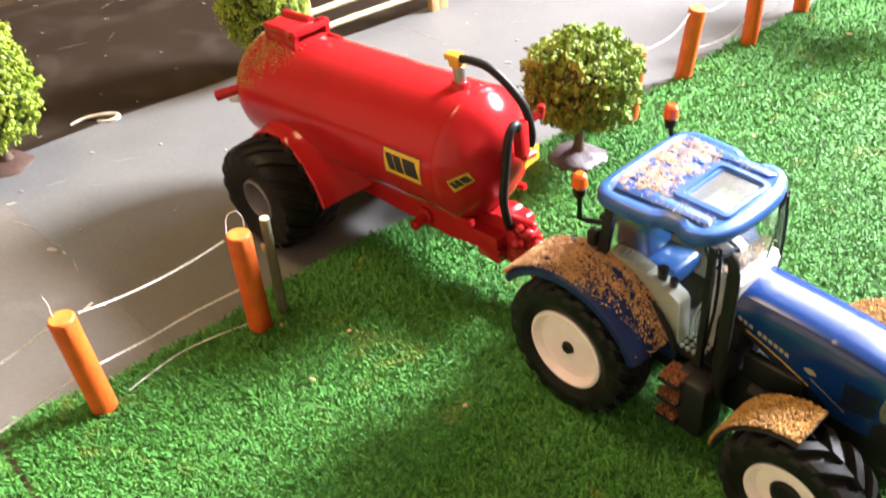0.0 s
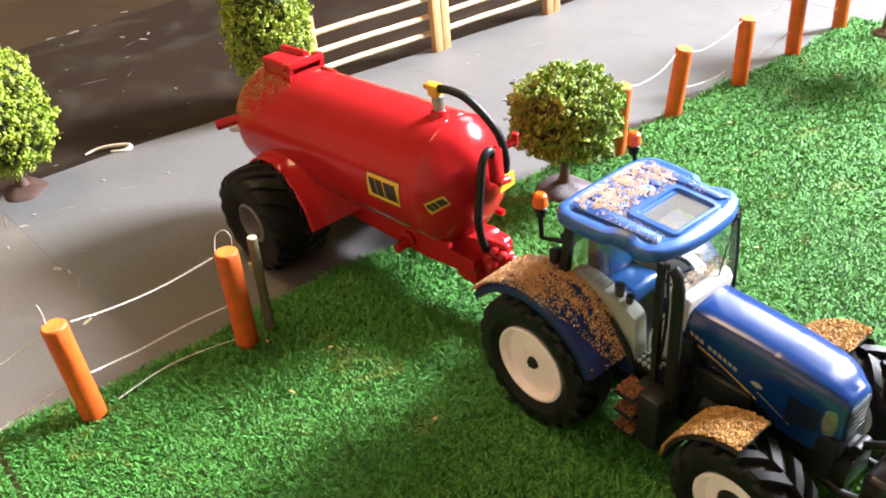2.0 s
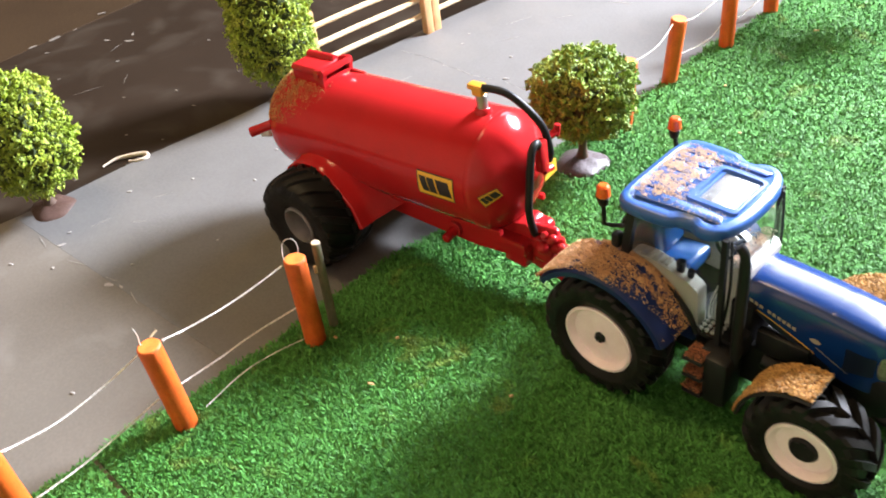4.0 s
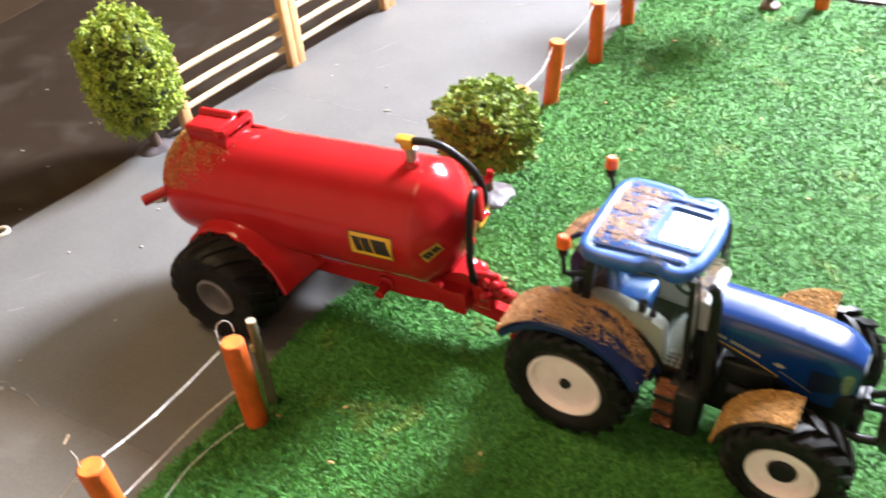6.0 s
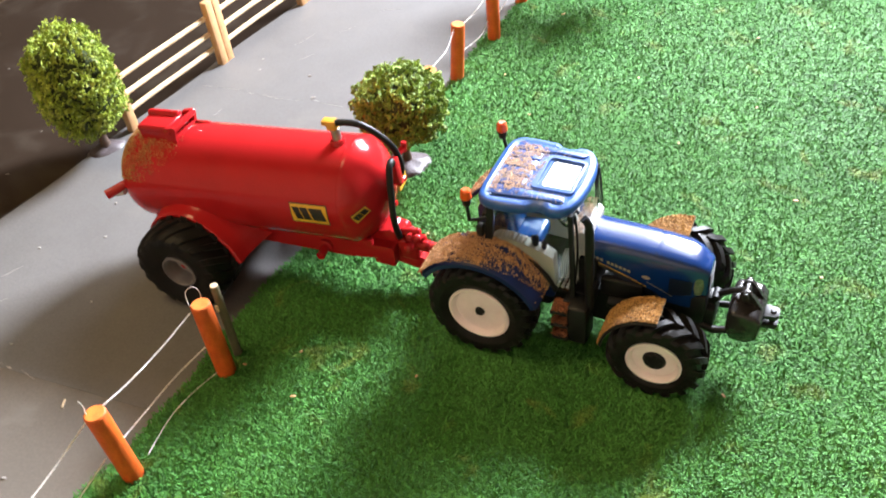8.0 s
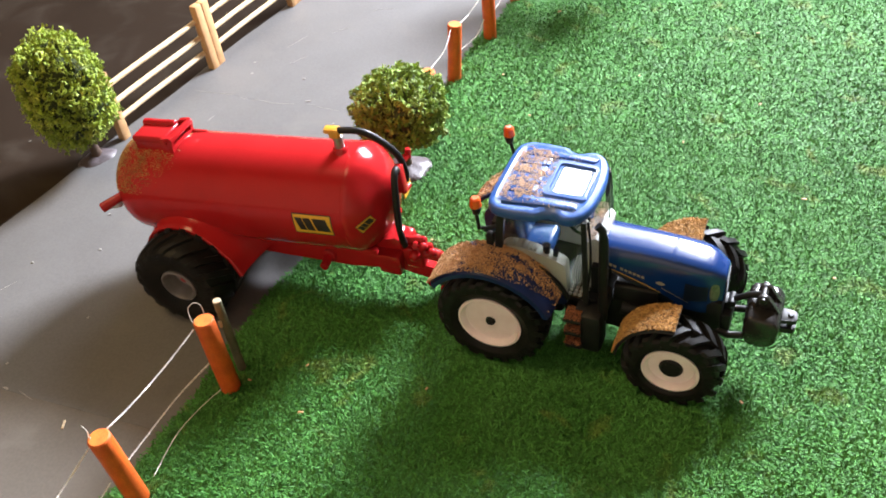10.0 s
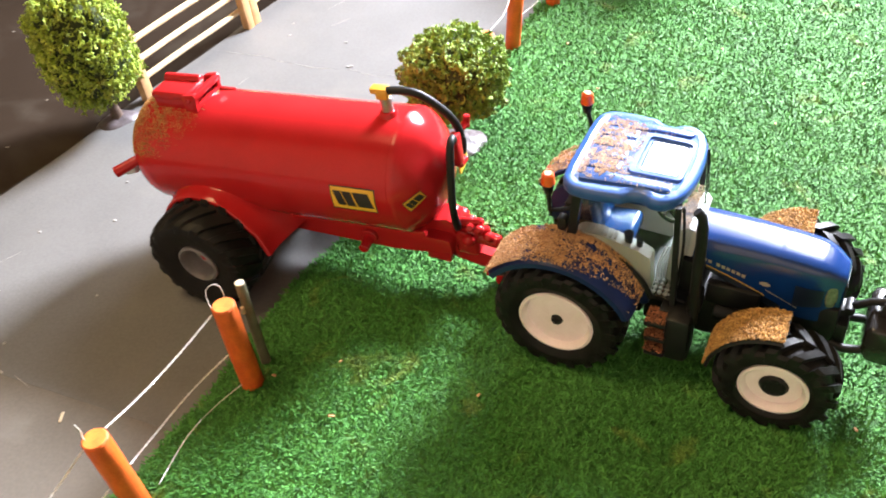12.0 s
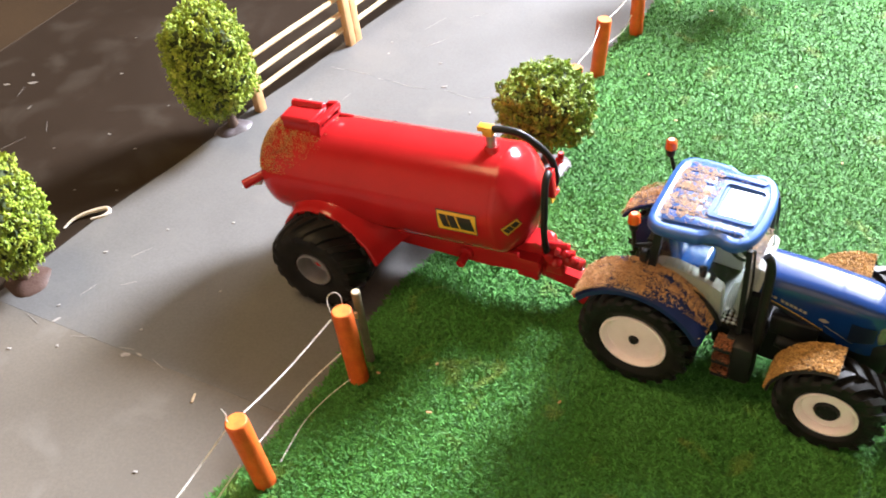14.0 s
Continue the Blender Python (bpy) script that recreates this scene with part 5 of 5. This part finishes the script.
for s in (-1, 1):
    prism(bm, round_poly([(-4.5, 30), (-3.5, 39), (0, 40), (2.5, 37), (7, 30)], 1.4), s * 3.6 - 1.1, s * 3.6 + 1.1, "xz", 0.4)
cyl(bm, (-1.2, -6.2, 37.6), (-1.2, 6.2, 37.6), 1.7, seg=14)
part("top_bracket", bm, M_GLOSSBLACK, weight)
bm = bm_new()
for z in (20.5, 26.0):
    prism(bm, round_poly([(6, -4), (14, -3.2), (14, 3.2), (6, 4)], 1.6), z - 1.1, z + 1.1, "xy", 0.3)
cyl(bm, (11.4, 0, 18.8), (11.4, 0, 28.0), 1.3, seg=12)
part("tow_hitch", bm, M_BLACK, weight, "small black tow jaw with a pin")


# ---- sawdust, straw and litter ----
def flakes(name, spots, mat, label, seed, lo=0.5, hi=1.3, thin=0.25, m=Matrix()):
    """Tiny slivers lying at the given places: (place, normal)."""
    rng = random.Random(seed)
    vs, fs = [], []
    for p, nrm in spots:
        p = m @ (Vector(p) * MM) / MM
        nrm = (m.to_3x3() @ Vector(nrm)).normalized()
        u = nrm.orthogonal().normalized()
        u.rotate(Matrix.Rotation(rng.uniform(0, 6.283), 3, nrm))
        u = (u + nrm * rng.uniform(-0.45, 0.45)).normalized()
        w = nrm.cross(u).normalized()
        up = u.cross(w)
        L, wd = rng.uniform(lo, hi), rng.uniform(lo, hi) * 0.55
        h = thin * rng.uniform(0.6, 1.6)
        c = Vector(p) + nrm * (h * 0.4)
        k = len(vs)
        for a, b, d in ((-1, -0.6, 0), (-0.2, -1, 0.2), (1, -0.3, 0), (0.6, 0.9, 0.1), (-0.7, 0.8, 0)):
            vs.append(tuple((c + u * a * L / 2 + w * b * wd / 2 + up * (d - 0.5) * h) * MM))
        vs.append(tuple((c + up * h) * MM))
        for i in range(5):
            fs.append((k + i, k + (i + 1) % 5, k + 5))
        fs.append((k + 4, k + 3, k + 2, k + 1, k))
    ob = raw_mesh(name, vs, fs, mat)
    return tagged(ob, label, "sawdust", kind="stuff")


rng = random.Random(11)
TM = tractor.matrix_world.copy()
spots = []
for s in (-1, 1):
    for k in range(34000 if s < 0 else 10000):
        f, y = rng.uniform(0.0, 1.0), rng.uniform(19.5, 39.0)
        heavy = 0.95 if f < 0.42 else 0.66 - 0.6 * (f - 0.42) - 0.5 * (y - 22) / 16 * (f > 0.5)
        if f < 0.42 and y > 36.5 - 4 * rng.random() and f > 0.2:
            heavy *= 0.35
        if rng.random() > heavy * (0.66 + 0.9 * noise.noise(Vector((f * 9, y * 0.3, s))) + 0.4 * noise.noise(Vector((f * 30, y * 0.9, s)))):
            continue
        x, yy, z = wing_point(f, s * y, 0.3 + rng.uniform(0, 0.9 if f < 0.45 else 0.35))
        a = radians(146 - 122 * f)
        spots.append(((x, yy, z), (math.cos(a), 0, math.sin(a))))
flakes("sawdust", spots, M_DUST, "brown sawdust heaped on the tractor's rear wings", 3, 0.22, 1.0, m=TM)
spots = []
for s in (-1, 1):
    for k in range(4200):
        a, y = radians(rng.uniform(88.5, 173)), rng.uniform(21.7, 37.6)
        r = 25.2 + rng.uniform(0, 0.8)
        spots.append(((83.5 + r * math.cos(a), s * y, 22.2 + r * math.sin(a)), (math.cos(a), 0, math.sin(a))))
flakes("sawdust", spots, M_CHAFF, "golden brown sawdust glued over the front wings", 4, 0.5, 1.7, m=TM)
spots = []
for k in range(11000):
    x, y = rng.uniform(3.5, 22), rng.uniform(-20, 20)
    patch = 0.6 * noise.noise(Vector((x * 0.2, y * 0.2, 2.0))) + 0.7 * noise.noise(Vector((x * 0.6, y * 0.6, 5.0))) + 0.5 * noise.noise(Vector((x * 1.6, y * 1.6, 9.0)))
    if rng.random() > 0.46 + 1.15 * patch - 0.035 * max(0, x - 15) ** 1.3 - 0.1 * max(0, abs(y) - 15):
        continue
    spots.append(((x + ROOF_X, y + ROOF_Y, crown_z(x, y) + 0.45 + rng.uniform(0, 0.3)), (0, 0, 1)))
for k in range(260):
    x, y = rng.uniform(20, 40), rng.choice((-1, 1)) * rng.uniform(13.5, 19.5)
    if rng.random() < 0.75 - 0.02 * (x - 20) - (0.35 if y > 0 else 0):
        spots.append(((x + ROOF_X, y + ROOF_Y, crown_z(x, y) + 0.45), (0, 0, 1)))
flakes("sawdust", spots, M_DUSTPALE, "pale sawdust scattered over the cab roof", 5, 0.2, 0.85, m=TM)
spots = []
for s in (-1, 1):
    for j in range(3):
        for k in range(330):
            spots.append(((37.5 + rng.uniform(-3.8, 3.8), s * (27 + rng.uniform(-4.3, 4.3)), 33.6 - 8.2 * j + rng.uniform(0, 0.8)), (0, 0, 1)))
flakes("sawdust", spots, material("rusty_sawdust", (0.32, 0.12, 0.05), (0.20, 0.065, 0.026), 0.85, fine=2500, broad=300, island=0.4), "reddish brown sawdust caked on the cab steps", 6, m=TM)
spots = []
mt = tanker.matrix_world
for k in range(24000):
    a, x = radians(rng.uniform(20, 152)), rng.uniform(-46, 4)
    dens = 1.3 - (x + 46) / 36 - max(0, a - radians(120)) * 0.6 - max(0, radians(55) - a) * 0.9
    if rng.random() > dens * (0.7 + 0.9 * noise.noise(Vector((x * 0.16, a * 3, 0))) + 0.4 * noise.noise(Vector((x * 0.5, a * 9, 3)))):
        continue
    q = max(0.0, min(1.0, (X0 + 15 - x) / 16.5))
    r = TANK_R - 18 + 18 * math.sqrt(1 - q * q)
    p = mt @ (Vector((x, -r * math.cos(a), AX + r * math.sin(a))) * MM) / MM
    nrm = mt.to_3x3() @ Vector((-0.9 * q, -math.cos(a), math.sin(a)))
    spots.append((p, nrm))
flakes("sawdust", spots, M_CHAFF, "golden chaff dusted on the back of the tank", 7, 0.4, 0.95, 0.2)
spots = []
for k in range(420):
    y = rng.uniform(-12, 14)
    z = rng.uniform(58, 70)
    spots.append(((40 + rng.uniform(-2, 3.0), y, 67.5 + rng.uniform(0, 0.6) - 0.02 * y * y * 0.1), (0.3, 0, 1)))
flakes("sawdust", spots, M_DUSTPALE, "pale sawdust inside on the dashboard", 8, m=TM)


def straw(x, y, z, length, w, rz, mat=M_CREAM):
    bm = bm_new()
    box(bm, (0, 0, 0), (length, w, w * 0.6), 0.15, (0, 4, 0))
    ob = part("straw_bit", bm, mat)
    ob.matrix_world = at(x, y, z, 0, 0, rz)
    return tagged(ob, "small pale chip of straw lying loose", "straw", "straw chips")


for x, y, L, rz in ((-192, -125, 5.5, 115), (-309, -139, 2.2, 20), (-307, -104, 2.0, 60), (-255, -10, 1.6, 10), (-285, -127, 1.6, 120), (-313, -60, 2.4, 40), (-190, -170, 2.0, 15),
                    (-201, 163, 4.0, 30), (-249, -100, 1.5, 70), (-270, 20, 1.6, 30), (-240, 60, 2.0, 130), (-290, -30, 1.5, 10), (-226, -60, 1.4, 95), (-218, 190, 2.2, 20), (-170, 140, 1.6, 60)):
    straw(x, y, -2.2, L, 1.1, rz, M_CREAM if L > 5 else M_SCUFF)
for x, y, L, rz in ((-78, -89, 4.0, 20), (-88, -62, 2.6, 70), (-112, -78, 3.0, 0), (-56, 310, 5, 40), (132, 120, 4.5, 10), (100, 210, 3, 60), (60, 160, 2.6, 100), (-40, 170, 2.8, 10), (30, -130, 2.4, 40), (115, -30, 3, 130), (-25, -60, 2.6, 75),
                    (150, 60, 2.6, 20), (20, 230, 2.6, 80), (90, 300, 3.2, 30), (-60, 40, 2.2, 15), (-72, 215, 3, 100), (5, 115, 2.4, 50)):
    straw(x, y, 2.0, L * 0.65, 1.0, rz, M_FENCE)


def smear(x, y, size, rz, seed, z=-4.95, mat=M_FLECK):
    """A thin irregular flake of dried paint."""
    rng = random.Random(seed)
    bm = bm_new()
    n = 11
    pts = [(size * (0.5 + 0.5 * rng.random()) * math.cos(2 * math.pi * i / n), size * 0.45 * (0.4 + 0.6 * rng.random()) * math.sin(2 * math.pi * i / n)) for i in range(n)]
    prism(bm, pts, 0, 0.25, "xy", 0)
    ob = part("paint_fleck", bm, mat)
    ob.matrix_world = at(x, y, z, 0, 0, rz)
    return tagged(ob, "thin pale fleck of dried paint on the board", "fleck", "paint flecks")


for k, (x, y, s, rz) in enumerate(((-514, 69, 5, 30), (-533, 60, 4.0, 10), (-489, 42, 2.2, 80), (-402, -49, 3.6, 60), (-452, 103, 2.2, 20), (-403, 37, 2.0, 0), (-523, 78, 3.4, 140), (-430, 10, 1.6, 30), (-380, -20, 1.6, 60),
                                   (-470, -20, 1.5, 0), (-372, 30, 1.7, 20), (-385, 80, 1.4, 50), (-560, 20, 2.4, 60), (-420, 150, 2.2, 40), (-480, 150, 1.8, 20), (-360, -70, 1.8, 70), (-352, -10, 1.4, 10), (-505, 0, 1.6, 45), (-590, 90, 5.0, 60))):
    smear(x, y, s, rz, k)
bm = bm_new()
tube(bm, smooth_path([(-357, -52, -4.2), (-356, -43, -3.2), (-350, -35, -2.4), (-342, -29, -1.8), (-337, -31, -1.6), (-339, -36, -2.0), (-345, -40, -2.6)], 6), lambda f: 0.6 + 0.8 * math.sin(math.pi * f), 8)
tagged(part("putty_curl", bm, material("cream_putty", (0.72, 0.64, 0.54), (0.6, 0.52, 0.42), 0.6, bump=0.2)), "curl of cream dried glue on the road's edge", "glue curl")
for k in range(3):
    smear(-583 + 3 * math.sin(k), 20 + 19 * k, 5 + 3 * math.sin(k * 2.1), 84 + 8 * math.sin(k), 90 + k)
for k, (x, y, L, rz) in enumerate(((-245, -117, 7, 30), (-238, -114, 4, -10), (-300, -113, 5, 60), (-285, 118, 4, 70), (-262, 190, 3, 60), (-268, 205, 2.5, 20))):
    smear(x, y, L * 0.6, rz, 60 + k, -2.45, M_SCUFF)


def scratch(x, y, length, rz, seed, z=-2.45, mat=M_SCUFF):
    """A hair-thin pale scratch that wavers a little."""
    rng = random.Random(seed)
    bm = bm_new()
    n = 8
    mid = [(length * (i / n - 0.5), rng.uniform(-0.5, 0.5) * min(0.5, length * 0.02)) for i in range(n + 1)]
    wide = [0.04 + 0.17 * math.sin(math.pi * i / n) * rng.uniform(0.4, 1.0) for i in range(n + 1)]
    poly = [(a, b - w) for (a, b), w in zip(mid, wide)] + [(a, b + w) for (a, b), w in zip(mid[::-1], wide[::-1])]
    prism(bm, poly, 0, 0.12, "xy", 0)
    ob = part("scratch", bm, mat)
    ob.matrix_world = at(x, y, z, 0, 0, rz)
    return tagged(ob, "thin pale scratch worn into the painted sheet", "scratch", "scratches")


srng = random.Random(21)
for k in range(9):
    scratch(-285 + 17 * k + srng.uniform(-4, 4), 159 + srng.uniform(-2.5, 2.5), srng.uniform(6, 20), srng.uniform(-14, 14), 200 + k)
for k in range(4):
    scratch(-310 + 30 * k + srng.uniform(-5, 5), -115 + srng.uniform(-3, 3), srng.uniform(5, 14), srng.uniform(-25, 25), 230 + k, -2.3)
for k, (x, y, L, rz) in enumerate(((-292, -52, 14, 60), (-281, -75, 9, 40), (-300, -88, 11, 75), (-268, 60, 10, 30), (-235, 214, 16, 55), (-249, 240, 22, 68), (-222, 262, 14, 48), (-262, 130, 9, 80), (-200, 300, 18, 20), (-180, 340, 24, 30))):
    scratch(x, y, L, rz, 260 + k)
for k in range(5):
    scratch(srng.uniform(-560, -350), srng.uniform(-90, 150), srng.uniform(5, 22), srng.uniform(0, 180), 300 + k, -4.95, M_FLECK)
